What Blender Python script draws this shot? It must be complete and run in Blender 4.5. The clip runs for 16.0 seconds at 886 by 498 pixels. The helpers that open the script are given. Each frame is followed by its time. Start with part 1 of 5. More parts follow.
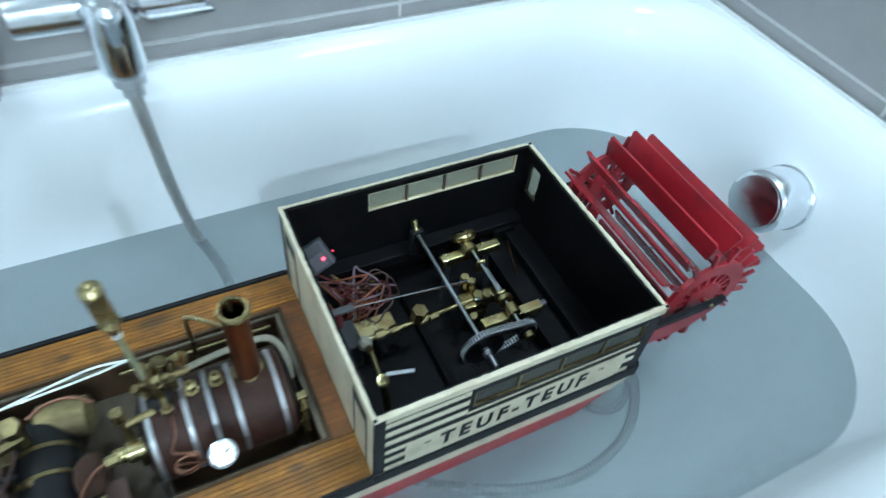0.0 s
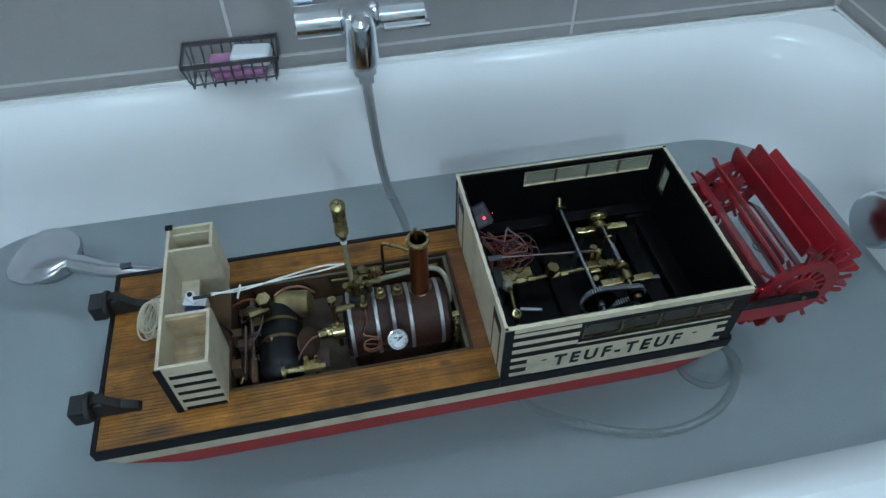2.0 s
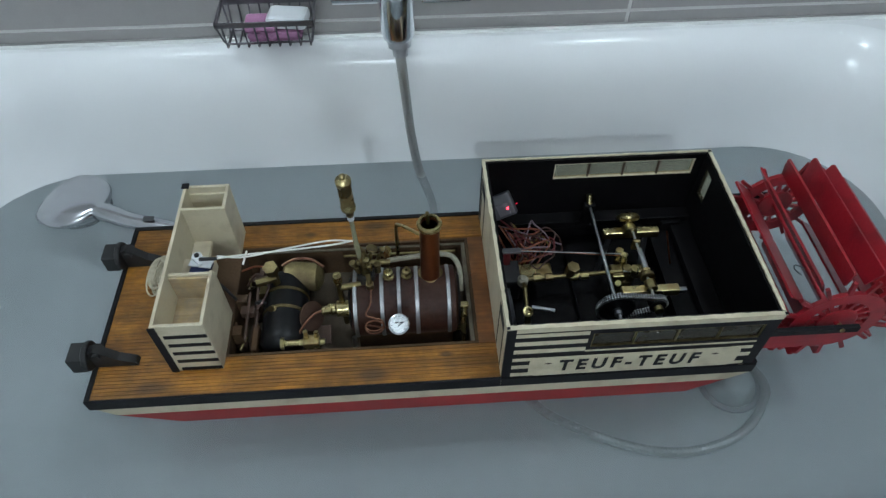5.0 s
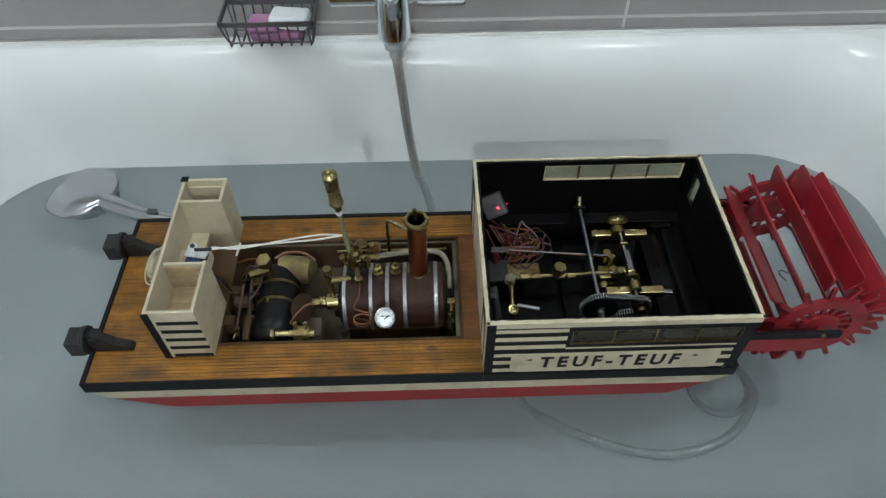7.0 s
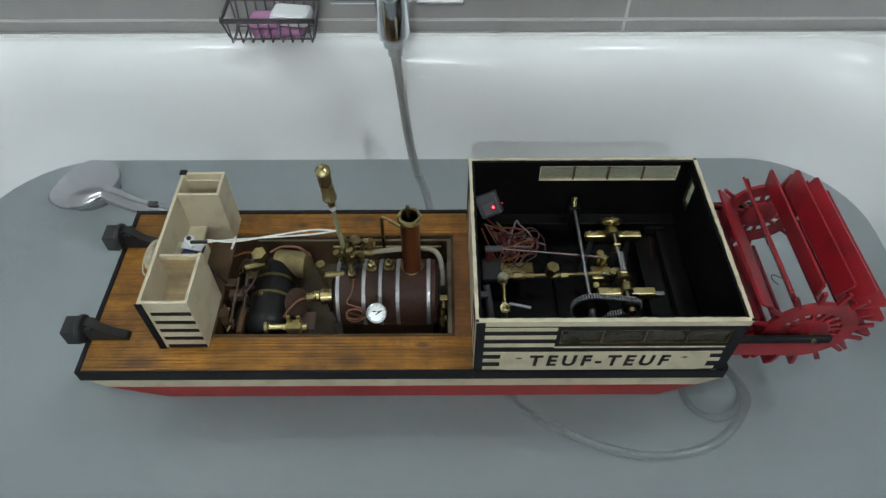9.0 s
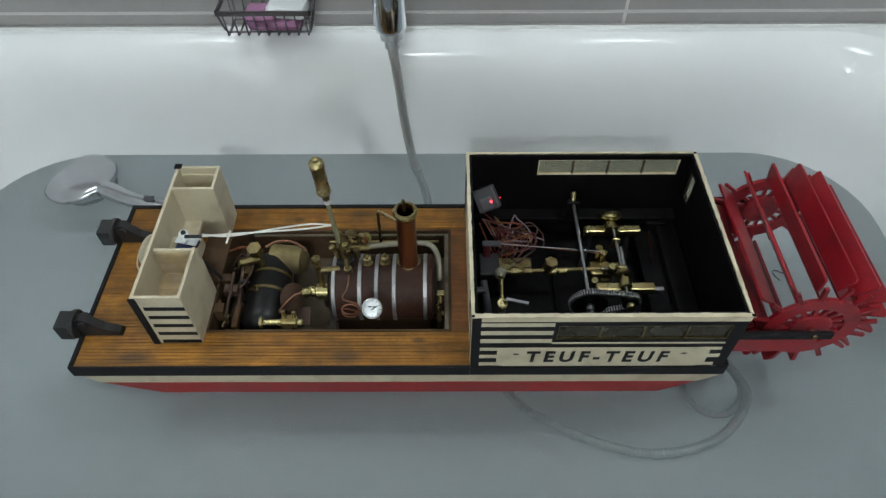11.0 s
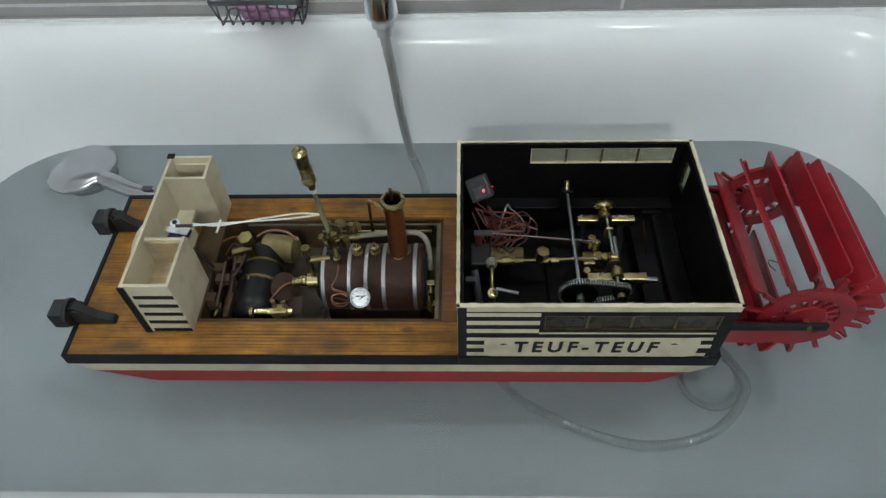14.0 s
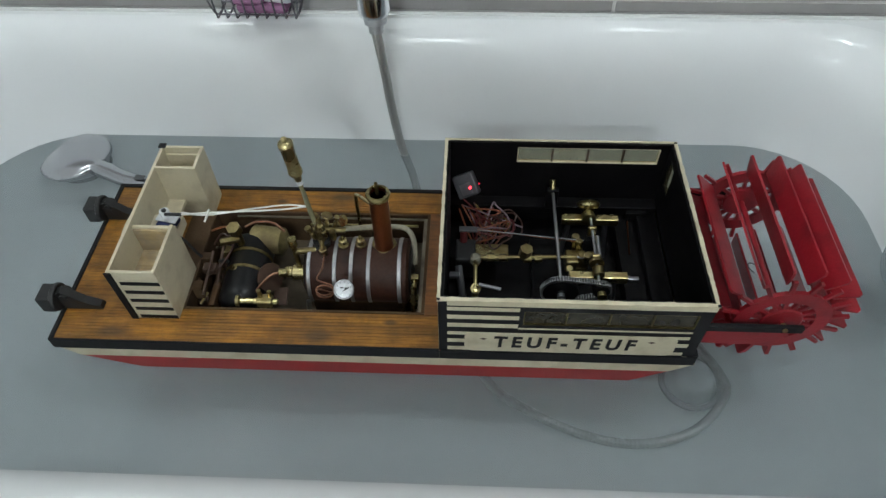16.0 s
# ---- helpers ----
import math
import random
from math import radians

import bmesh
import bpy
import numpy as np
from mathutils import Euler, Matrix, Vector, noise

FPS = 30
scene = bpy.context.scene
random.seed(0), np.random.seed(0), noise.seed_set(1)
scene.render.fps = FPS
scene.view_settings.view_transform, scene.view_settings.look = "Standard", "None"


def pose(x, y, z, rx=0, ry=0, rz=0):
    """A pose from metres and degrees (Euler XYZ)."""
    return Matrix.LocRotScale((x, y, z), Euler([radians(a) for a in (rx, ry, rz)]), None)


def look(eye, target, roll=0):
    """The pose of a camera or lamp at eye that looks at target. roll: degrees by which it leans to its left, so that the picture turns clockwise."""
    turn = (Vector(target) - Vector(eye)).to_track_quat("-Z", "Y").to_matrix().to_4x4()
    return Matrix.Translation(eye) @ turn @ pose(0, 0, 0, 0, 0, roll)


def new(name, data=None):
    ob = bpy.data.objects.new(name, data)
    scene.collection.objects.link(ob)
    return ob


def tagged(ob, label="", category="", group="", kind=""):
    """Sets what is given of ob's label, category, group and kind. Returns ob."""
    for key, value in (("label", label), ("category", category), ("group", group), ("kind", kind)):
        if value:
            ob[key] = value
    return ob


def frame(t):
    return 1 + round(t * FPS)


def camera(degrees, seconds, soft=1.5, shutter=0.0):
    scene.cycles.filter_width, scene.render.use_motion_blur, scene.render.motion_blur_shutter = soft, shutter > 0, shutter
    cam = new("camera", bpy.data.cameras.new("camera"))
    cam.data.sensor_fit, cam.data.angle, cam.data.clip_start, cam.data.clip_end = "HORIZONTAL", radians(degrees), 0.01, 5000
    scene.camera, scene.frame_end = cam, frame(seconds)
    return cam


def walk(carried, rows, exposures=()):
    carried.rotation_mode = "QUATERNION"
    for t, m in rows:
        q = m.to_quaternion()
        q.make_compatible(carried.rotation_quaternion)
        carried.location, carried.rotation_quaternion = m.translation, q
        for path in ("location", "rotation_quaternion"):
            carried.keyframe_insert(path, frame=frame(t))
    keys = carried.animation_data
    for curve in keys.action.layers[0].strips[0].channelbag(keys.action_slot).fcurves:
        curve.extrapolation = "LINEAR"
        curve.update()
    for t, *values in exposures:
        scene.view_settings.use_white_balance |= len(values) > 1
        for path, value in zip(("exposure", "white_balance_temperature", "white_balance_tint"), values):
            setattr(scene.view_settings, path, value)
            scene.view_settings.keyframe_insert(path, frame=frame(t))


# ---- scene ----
cam = camera(67.2, 16.0, soft=1.4, shutter=0.4)
PATH = [
    (0, (-0.0974, -0.2288, 0.6620), (0.0415, -0.0017, 0.3634), 7.35),
    (0.5, (-0.2020, -0.3203, 0.7789), (-0.0559, -0.0998, 0.4789), 8.82),
    (1, (-0.1820, -0.3386, 0.7825), (-0.0623, -0.1100, 0.4769), 8.52),
    (1.5, (-0.1541, -0.3855, 0.7858), (-0.0970, -0.1309, 0.4827), -1.51),
    (2, (-0.1512, -0.3937, 0.7835), (-0.0990, -0.1361, 0.4820), -0.09),
    (2.5, (-0.1522, -0.3898, 0.7774), (-0.1096, -0.1295, 0.4767), 0.46),
    (3, (-0.1417, -0.3779, 0.7756), (-0.1139, -0.1175, 0.4732), -0.42),
    (3.5, (-0.1232, -0.3696, 0.7695), (-0.1095, -0.1089, 0.4664), -1.29),
    (4, (-0.1042, -0.3740, 0.7613), (-0.1001, -0.1159, 0.4558), -2.31),
    (4.5, (-0.0985, -0.3725, 0.7663), (-0.0843, -0.1162, 0.4595), -0.42),
    (5, (-0.0943, -0.3730, 0.7627), (-0.0769, -0.1199, 0.4535), 0.18),
    (7.5, (-0.0534, -0.3969, 0.7711), (-0.0493, -0.1403, 0.4643), -0.24),
    (8, (-0.0513, -0.3916, 0.7705), (-0.0484, -0.1349, 0.4637), -0.08),
    (8.5, (-0.0423, -0.3942, 0.7670), (-0.0414, -0.1383, 0.4595), -0.28),
    (9, (-0.0384, -0.4021, 0.7722), (-0.0372, -0.1455, 0.4654), -0.03),
    (11.5, (-0.0259, -0.3978, 0.7620), (-0.0291, -0.1427, 0.4539), -0.76),
    (12, (-0.0198, -0.4004, 0.7635), (-0.0311, -0.1452, 0.4557), -1.71),
    (12.5, (-0.0074, -0.4017, 0.7551), (-0.0208, -0.1467, 0.4472), -1.95),
    (13, (0.0021, -0.3989, 0.7565), (-0.0092, -0.1456, 0.4471), -1.85),
    (13.5, (0.0055, -0.3957, 0.7558), (-0.0054, -0.1432, 0.4457), -2.10),
    (14, (0.0083, -0.3967, 0.7574), (-0.0049, -0.1456, 0.4463), -2.48),
    (14.5, (0.0119, -0.4009, 0.7562), (-0.0021, -0.1492, 0.4456), -2.18),
    (15, (0.0165, -0.4003, 0.7603), (0.0035, -0.1494, 0.4491), -1.49),
    (15.5, (0.0161, -0.4042, 0.7577), (0.0022, -0.1532, 0.4466), -0.35),
    (16, (0.0288, -0.4083, 0.7611), (0.0153, -0.1570, 0.4502), -1.07),
]
walk(cam, [(t, look(eye, target, roll)) for t, eye, target, roll in PATH],
     exposures=[(0.0, 0.95, 5300, 0), (0.5, 0.32, 5030, 2), (1.0, 0.06, 5100, 3), (1.5, 0.00, 5230, 3), (3.5, 0.04, 5650, 6), (5.0, 0.14, 5990, 9), (7.4, 0.23, 6560, 10), (16.0, 0.20, 6540, 10)])

# ---- light ----
world = bpy.data.worlds.new("world")
scene.world = world
world.use_nodes = True
world.node_tree.nodes["Background"].inputs[0].default_value = (0.75, 0.85, 1.0, 1)
world.node_tree.nodes["Background"].inputs[1].default_value = 0.05

D = 0.1  # the place is drawn in decimetres, z from the deck, which floats 6.4 cm over the water
Z0 = 0.064
LIFT = Matrix.Translation((0, 0, Z0)) @ Matrix.Diagonal((D, D, D, 1))


# ---- materials ----
def material(name, base, rough=0.5, metal=0.0, vary=0.12, scale=30.0, bump=0.05, stain=None, stain_scale=6.0, stain_amount=0.3, gloss=0.5, even=False):
    m = bpy.data.materials.new(name)
    m.use_nodes = True
    nt = m.node_tree
    n, l = nt.nodes, nt.links
    b = n["Principled BSDF"]
    b.inputs["Roughness"].default_value = rough
    b.inputs["Metallic"].default_value = metal
    b.inputs["Specular IOR Level"].default_value = gloss
    tc = n.new("ShaderNodeTexCoord")
    fine = n.new("ShaderNodeTexNoise")
    fine.inputs["Scale"].default_value = scale * 10
    fine.inputs["Detail"].default_value = 6
    wide = n.new("ShaderNodeTexNoise")
    wide.inputs["Scale"].default_value = stain_scale * 3
    wide.inputs["Detail"].default_value = 5
    l.new(tc.outputs["Object"], fine.inputs["Vector"])
    l.new(tc.outputs["Object"], wide.inputs["Vector"])
    mix = n.new("ShaderNodeMix")
    mix.data_type = "RGBA"
    mix.inputs[6].default_value = tuple(c * (1 - vary) for c in base) + (1,)
    mix.inputs[7].default_value = tuple(min(1, c * (1 + vary)) for c in base) + (1,)
    l.new(fine.outputs["Fac"], mix.inputs[0])
    out = mix.outputs[2]
    if stain:
        ramp = n.new("ShaderNodeMapRange")
        ramp.inputs[1].default_value, ramp.inputs[2].default_value = 0.5, 0.72
        ramp.inputs[4].default_value = stain_amount
        l.new(wide.outputs["Fac"], ramp.inputs[0])
        mix2 = n.new("ShaderNodeMix")
        mix2.data_type = "RGBA"
        mix2.inputs[7].default_value = (*stain, 1)
        l.new(ramp.outputs[0], mix2.inputs[0])
        l.new(out, mix2.inputs[6])
        out = mix2.outputs[2]
    l.new(out, b.inputs["Base Color"])
    rr = n.new("ShaderNodeMapRange")
    rr.inputs[3].default_value, rr.inputs[4].default_value = max(0.0, rough - 0.08), min(1.0, rough + 0.1)
    l.new(wide.outputs["Fac"], rr.inputs[0])
    if not even:
        l.new(rr.outputs[0], b.inputs["Roughness"])
    if bump:
        bm = n.new("ShaderNodeBump")
        bm.inputs["Strength"].default_value = bump
        bm.inputs["Distance"].default_value = 0.002
        l.new(fine.outputs["Fac"], bm.inputs["Height"])
        l.new(bm.outputs[0], b.inputs["Normal"])
    return m


ENAMEL = material("enamel", (0.85, 0.86, 0.87), 0.17, vary=0.01, bump=0.0, gloss=0.26, even=True)
TILE = material("tile", (0.34, 0.325, 0.32), 0.35, vary=0.05, bump=0.02, stain=(0.30, 0.29, 0.285), stain_amount=0.5)
GROUT = material("grout", (0.62, 0.61, 0.60), 0.8, bump=0.2)
PLASTER = material("plaster", (0.75, 0.75, 0.74), 0.8)
FLOORTILE = material("floor_tile", (0.05, 0.05, 0.055), 0.4)
CREAM = material("cream_paint", (0.60, 0.53, 0.385), 0.5, vary=0.08, stain=(0.34, 0.27, 0.17), stain_amount=0.55, stain_scale=10.0, bump=0.15)
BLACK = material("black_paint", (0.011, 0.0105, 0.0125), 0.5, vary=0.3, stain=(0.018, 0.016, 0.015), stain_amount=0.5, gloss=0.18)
# black paint toned below BLACK: the cabin's inner shade is put in the colour
INNERSHADE = material("inner_shaded_black", (0.0036, 0.0032, 0.0037), 0.5, vary=0.3, stain=(0.009, 0.008, 0.008), stain_amount=0.6, stain_scale=9.0, gloss=0.12)
RED = material("red_paint", (0.27, 0.011, 0.018), 0.32, vary=0.15, stain=(0.12, 0.010, 0.013), stain_amount=0.75, stain_scale=9.0, bump=0.12)
HULLRED = material("hull_red", (0.33, 0.02, 0.02), 0.35, vary=0.1)
BRASS = material("brass", (0.44, 0.37, 0.185), 0.27, 1.0, vary=0.2, stain=(0.24, 0.15, 0.05), stain_amount=0.75, stain_scale=14.0, bump=0.12)
DULL = material("dull_steel", (0.25, 0.25, 0.26), 0.4, 0.9)
STEEL = material("steel", (0.52, 0.53, 0.55), 0.32, 1.0)
CHROME = material("chrome", (0.80, 0.82, 0.85), 0.14, 1.0, vary=0.02, bump=0.0)
HOSE = material("hose_metal", (0.50, 0.50, 0.49), 0.35, 0.8)
SEAL = material("sealant", (0.70, 0.70, 0.69), 0.5)
WIREGREY = material("wire_grey", (0.20, 0.19, 0.21), 0.32, 0.8)
PINK = material("pink_sponge", (0.36, 0.17, 0.30), 0.8, vary=0.2, bump=0.5)
SATIN = material("satin_chrome", (0.47, 0.475, 0.50), 0.2, 0.9, vary=0.05, bump=0.0, stain=(0.34, 0.35, 0.37), stain_amount=0.5)
PALE = material("pale_metal", (0.75, 0.77, 0.78), 0.3, 0.5)
OLDCOPPER = material("dull_copper", (0.21, 0.105, 0.068), 0.42, 1.0, vary=0.2, stain=(0.14, 0.06, 0.04), stain_amount=0.5)
COPPER = material("copper", (0.27, 0.10, 0.048), 0.3, 1.0, vary=0.15, stain=(0.25, 0.09, 0.05), stain_amount=0.5)


def water_material():
    m = bpy.data.materials.new("water")
    m.use_nodes = True
    n, l = m.node_tree.nodes, m.node_tree.links
    n.remove(n["Principled BSDF"])
    see = n.new("ShaderNodeBsdfTransparent")
    see.inputs[0].default_value = (0.835, 0.873, 0.887, 1)
    gl = n.new("ShaderNodeBsdfGlossy")
    gl.inputs["Roughness"].default_value = 0.02
    fr = n.new("ShaderNodeFresnel")
    fr.inputs[0].default_value = 1.33
    wave = n.new("ShaderNodeTexNoise")
    wave.inputs["Scale"].default_value = 14
    bump = n.new("ShaderNodeBump")
    bump.inputs["Strength"].default_value = 0.06
    bump.inputs["Distance"].default_value = 0.01
    tc = n.new("ShaderNodeTexCoord")
    l.new(tc.outputs["Object"], wave.inputs["Vector"])
    l.new(wave.outputs["Fac"], bump.inputs["Height"])
    l.new(bump.outputs[0], gl.inputs["Normal"])
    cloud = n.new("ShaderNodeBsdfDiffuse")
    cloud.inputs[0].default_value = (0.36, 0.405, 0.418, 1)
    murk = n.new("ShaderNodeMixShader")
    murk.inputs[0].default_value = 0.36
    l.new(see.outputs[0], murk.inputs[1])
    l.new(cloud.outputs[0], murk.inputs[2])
    mix = n.new("ShaderNodeMixShader")
    l.new(fr.outputs[0], mix.inputs[0])
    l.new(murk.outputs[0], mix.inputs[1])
    l.new(gl.outputs[0], mix.inputs[2])
    l.new(mix.outputs[0], n["Material Output"].inputs["Surface"])
    return m


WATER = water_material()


def glow_material(name, colour, strength):
    m = bpy.data.materials.new(name)
    m.use_nodes = True
    b = m.node_tree.nodes["Principled BSDF"]
    b.inputs["Base Color"].default_value = (*colour, 1)
    b.inputs["Emission Color"].default_value = (*colour, 1)
    b.inputs["Emission Strength"].default_value = strength
    return m


# ---- mesh helpers, in decimetres ----
def part(name, bm, mat, parent=None, label="", smooth=False, local=None):
    me = bpy.data.meshes.new(name)
    bmesh.ops.recalc_face_normals(bm, faces=bm.faces)
    if smooth:
        for fc in bm.faces:
            fc.smooth = True
        for e in bm.edges:
            if len(e.link_faces) == 2 and e.calc_face_angle(0) > 0.7:
                e.smooth = False
    bm.transform(local or LIFT)
    bm.to_mesh(me)
    bm.free()
    me.materials.append(mat)
    ob = new(name, me)
    if parent:
        ob.parent = parent
    if label:
        tagged(ob, label)
    return ob


def thing(name, label, category, group="", kind=""):
    return tagged(new(name), label, category, group, kind)


def box(bm, x0, x1, y0, y1, z0, z1, bevel=0.0, turn=None):
    got = bmesh.ops.create_cube(bm, size=1.0)["verts"]
    m = Matrix.Translation(((x0 + x1) / 2, (y0 + y1) / 2, (z0 + z1) / 2)) @ (turn or Matrix()) @ Matrix.Diagonal((x1 - x0, y1 - y0, z1 - z0, 1))
    bmesh.ops.transform(bm, matrix=m, verts=got)
    if bevel:
        es = list({e for v in got for e in v.link_edges})
        bmesh.ops.bevel(bm, geom=es, offset=bevel, segments=2, affect="EDGES", profile=0.5)
    return bm


def rod(bm, a, b, r0, r1=None, seg=14, ends=True):
    a, b = Vector(a), Vector(b)
    got = bmesh.ops.create_cone(bm, cap_ends=ends, segments=seg, radius1=r0, radius2=r0 if r1 is None else r1, depth=(b - a).length)["verts"]
    q = (b - a).to_track_quat("Z", "Y").to_matrix().to_4x4()
    bmesh.ops.transform(bm, matrix=Matrix.Translation((a + b) / 2) @ q, verts=got)
    return bm


def lathe(bm, base, axis, profile, seg=24):
    """Turns (radius, height) pairs round an axis that starts at base."""
    q = Vector(axis).normalized().to_track_quat("Z", "Y").to_matrix()
    rings = []
    for r, h in profile:
        rings.append([bm.verts.new(Vector(base) + q @ Vector((max(r, 1e-4) * math.cos(a), max(r, 1e-4) * math.sin(a), h)))
                      for a in (2 * math.pi * k / seg for k in range(seg))])
    for lo, hi in zip(rings, rings[1:]):
        for k in range(seg):
            bm.faces.new((lo[k], lo[(k + 1) % seg], hi[(k + 1) % seg], hi[k]))
    for ring in (rings[0], rings[-1]):
        bm.faces.new(ring)
    return bm


def smooth_line(points, n=8):
    pts = [Vector(p) for p in points]
    pts = [2 * pts[0] - pts[1]] + pts + [2 * pts[-1] - pts[-2]]
    out = []
    for a, b, c, d in zip(pts, pts[1:], pts[2:], pts[3:]):
        for k in range(n):
            t = k / n
            out.append(0.5 * (2 * b + (c - a) * t + (2 * a - 5 * b + 4 * c - d) * t * t + (3 * b - a - 3 * c + d) * t ** 3))
    return out + [pts[-2]]


def tube(bm, points, r, seg=8, n=8):
    line = smooth_line(points, n) if n else [Vector(p) for p in points]
    rings, side = [], None
    for k, p in enumerate(line):
        way = (line[min(k + 1, len(line) - 1)] - line[max(k - 1, 0)]).normalized()
        side = way.orthogonal().normalized() if side is None else (side - way * side.dot(way)).normalized()
        up = way.cross(side)
        rings.append([bm.verts.new(p + r * (side * math.cos(a) + up * math.sin(a))) for a in (2 * math.pi * j / seg for j in range(seg))])
    for lo, hi in zip(rings, rings[1:]):
        for j in range(seg):
            bm.faces.new((lo[j], lo[(j + 1) % seg], hi[(j + 1) % seg], hi[j]))
    bm.faces.new(rings[0])
    bm.faces.new(rings[-1])
    return bm


def prism(bm, outline, y0, y1):
    """An outline of (x, z) pairs drawn out from y0 to y1."""
    a = [bm.verts.new((x, y0, z)) for x, z in outline]
    b = [bm.verts.new((x, y1, z)) for x, z in outline]
    bm.faces.new(a), bm.faces.new(b)
    for k in range(len(a)):
        bm.faces.new((a[k], a[(k + 1) % len(a)], b[(k + 1) % len(a)], b[k]))
    return bm


def B():
    return bmesh.new()


# ---- room ----
WALL_Y, WALL_X, LEFT_X, NEAR_Y = 5.05, 7.10, -9.7, -22.0
FLOOR_Z, CEIL_Z, RIM_Z, WATER_Z = -5.2, 17.9, 1.36, -0.64


def room():
    bm = box(B(), LEFT_X - 1, WALL_X + 1, NEAR_Y - 1, WALL_Y + 1, FLOOR_Z - 0.5, FLOOR_Z)
    tagged(part("floor", bm, FLOORTILE), "dark grey tiled bathroom floor", "floor", kind="structure")
    bm = box(B(), LEFT_X - 1, WALL_X + 1, NEAR_Y - 1, WALL_Y + 1, CEIL_Z, CEIL_Z + 0.5)
    tagged(part("ceiling", bm, PLASTER), "plain white plaster bathroom ceiling", "ceiling", kind="structure")
    bm = box(B(), LEFT_X - 1, WALL_X + 1, WALL_Y + 0.05, WALL_Y + 1, FLOOR_Z, CEIL_Z)
    tagged(part("wall_north", bm, GROUT), "wall of grey tiles with light joints behind the bathtub", "wall", kind="structure")
    bm = box(B(), WALL_X + 0.05, WALL_X + 1, NEAR_Y, WALL_Y + 0.05, FLOOR_Z, CEIL_Z)
    tagged(part("wall_east", bm, GROUT), "wall of grey tiles with light joints at the bathtub's end", "wall", kind="structure")
    bm = box(B(), LEFT_X - 1, LEFT_X, NEAR_Y, WALL_Y + 0.05, FLOOR_Z, CEIL_Z)
    tagged(part("wall_west", bm, PLASTER), "plain pale bathroom wall", "wall", kind="structure")
    bm = box(B(), LEFT_X, WALL_X + 0.05, NEAR_Y - 1, NEAR_Y, FLOOR_Z, CEIL_Z)
    tagged(part("wall_south", bm, PLASTER), "plain pale bathroom wall", "wall", kind="structure")


room()


def rounded(x0, x1, y0, y1, r, z, n=10, rl=None):
    """A loop of a rounded rectangle; rl is the radius of the corners at the x0 end."""
    rl = r if rl is None else rl
    out = []
    for cx, cy, rr, a0 in ((x1 - r, y1 - r, r, 0), (x0 + rl, y1 - rl, rl, 90), (x0 + rl, y0 + rl, rl, 180), (x1 - r, y0 + r, r, 270)):
        for k in range(n + 1):
            a = radians(a0 + 90 * k / n)
            out.append((cx + rr * math.cos(a), cy + rr * math.sin(a), z))
    return out


def bathtub():
    rows = [(-5.6, 4.4, 0.2, 2.9, 1.2, -2.03), (-6.5, 5.1, -0.6, 3.7, 1.4, -2.0), (-6.95, 5.5, -1.0, 4.0, 1.45, -1.8), (-7.3, 5.9, -1.25, 4.22, 1.55, -1.4),
            (-7.68, 6.32, -1.5, 4.43, 1.66, -0.64), (-7.85, 6.42, -1.70, 4.46, 1.68, 0.1), (-7.98, 6.50, -1.83, 4.50, 1.68, 0.6), (-8.08, 6.58, -1.93, 4.55, 1.66, 0.88),
            (-8.18, 6.67, -2.08, 4.63, 1.62, 1.10), (-8.30, 6.76, -2.20, 4.73, 1.58, 1.25), (-8.45, 6.85, -2.31, 4.83, 1.52, 1.33), (-8.6, 6.93, -2.40, 4.90, 1.45, 1.36),
            (-9.66, 7.08, -2.82, 5.03, 0.3, 1.36), (-9.69, 7.09, -2.87, 5.04, 0.3, 1.33), (-9.7, 7.10, -2.88, 5.05, 0.3, 1.27), (-9.7, 7.10, -2.88, 5.05, 0.3, -5.2)]
    tub = thing("bathtub", "white enamelled built-in bathtub with rounded ends, half full of water", "bathtub")
    for name, lo_k, hi_k in (("basin", 0, 11), ("rim", 11, 14), ("apron", 14, 15)):
        bm = B()
        loops = [[bm.verts.new(p) for p in rounded(*r)] for r in rows[lo_k:hi_k + 1]]
        if name == "basin":
            bm.faces.new(loops[0])
        for lo, hi in zip(loops, loops[1:]):
            for k in range(len(lo)):
                bm.faces.new((lo[k], lo[(k + 1) % len(lo)], hi[(k + 1) % len(lo)], hi[k]))
        part(name, bm, ENAMEL, tub, smooth=True)
    return tub


bathtub()
bm = B()
bm.faces.new([bm.verts.new(p) for p in rounded(-7.72, 6.36, -1.54, 4.46, 1.67, WATER_Z)])
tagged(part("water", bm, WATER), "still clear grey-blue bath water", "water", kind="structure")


def lamps():
    for x, y, r, power in ((-1.8, -20.3, 0.45, 390), (-8.8, 1.5, 0.6, 80), (6.2, -0.8, 0.6, 135)):
        shine = glow_material("lamp_glow", (0.87, 0.975, 1.0), power)
        ob = thing("ceiling_lamp", "round white glowing ceiling lamp", "lamp", "ceiling lamps")
        part("lamp_base", lathe(B(), (x, y, CEIL_Z), (0, 0, -1), [(r + 0.2, 0), (r + 0.2, 0.25), (r, 0.3)]), PLASTER, ob)
        part("lamp_shade", lathe(B(), (x, y, CEIL_Z - 0.3), (0, 0, -1), [(r, 0), (r, 0.3), (r * 0.77, 0.6), (0.0, 0.7)]), shine, ob)


lamps()

# ---- the boat: timber, paint and fittings ----
L, W, H, BOW = 3.0, 2.58, 1.04, -4.74   # deckhouse length, width and height, bow end of the deck
PIT = (-3.26, -0.22, 0.5, 2.17)         # the open well in the deck


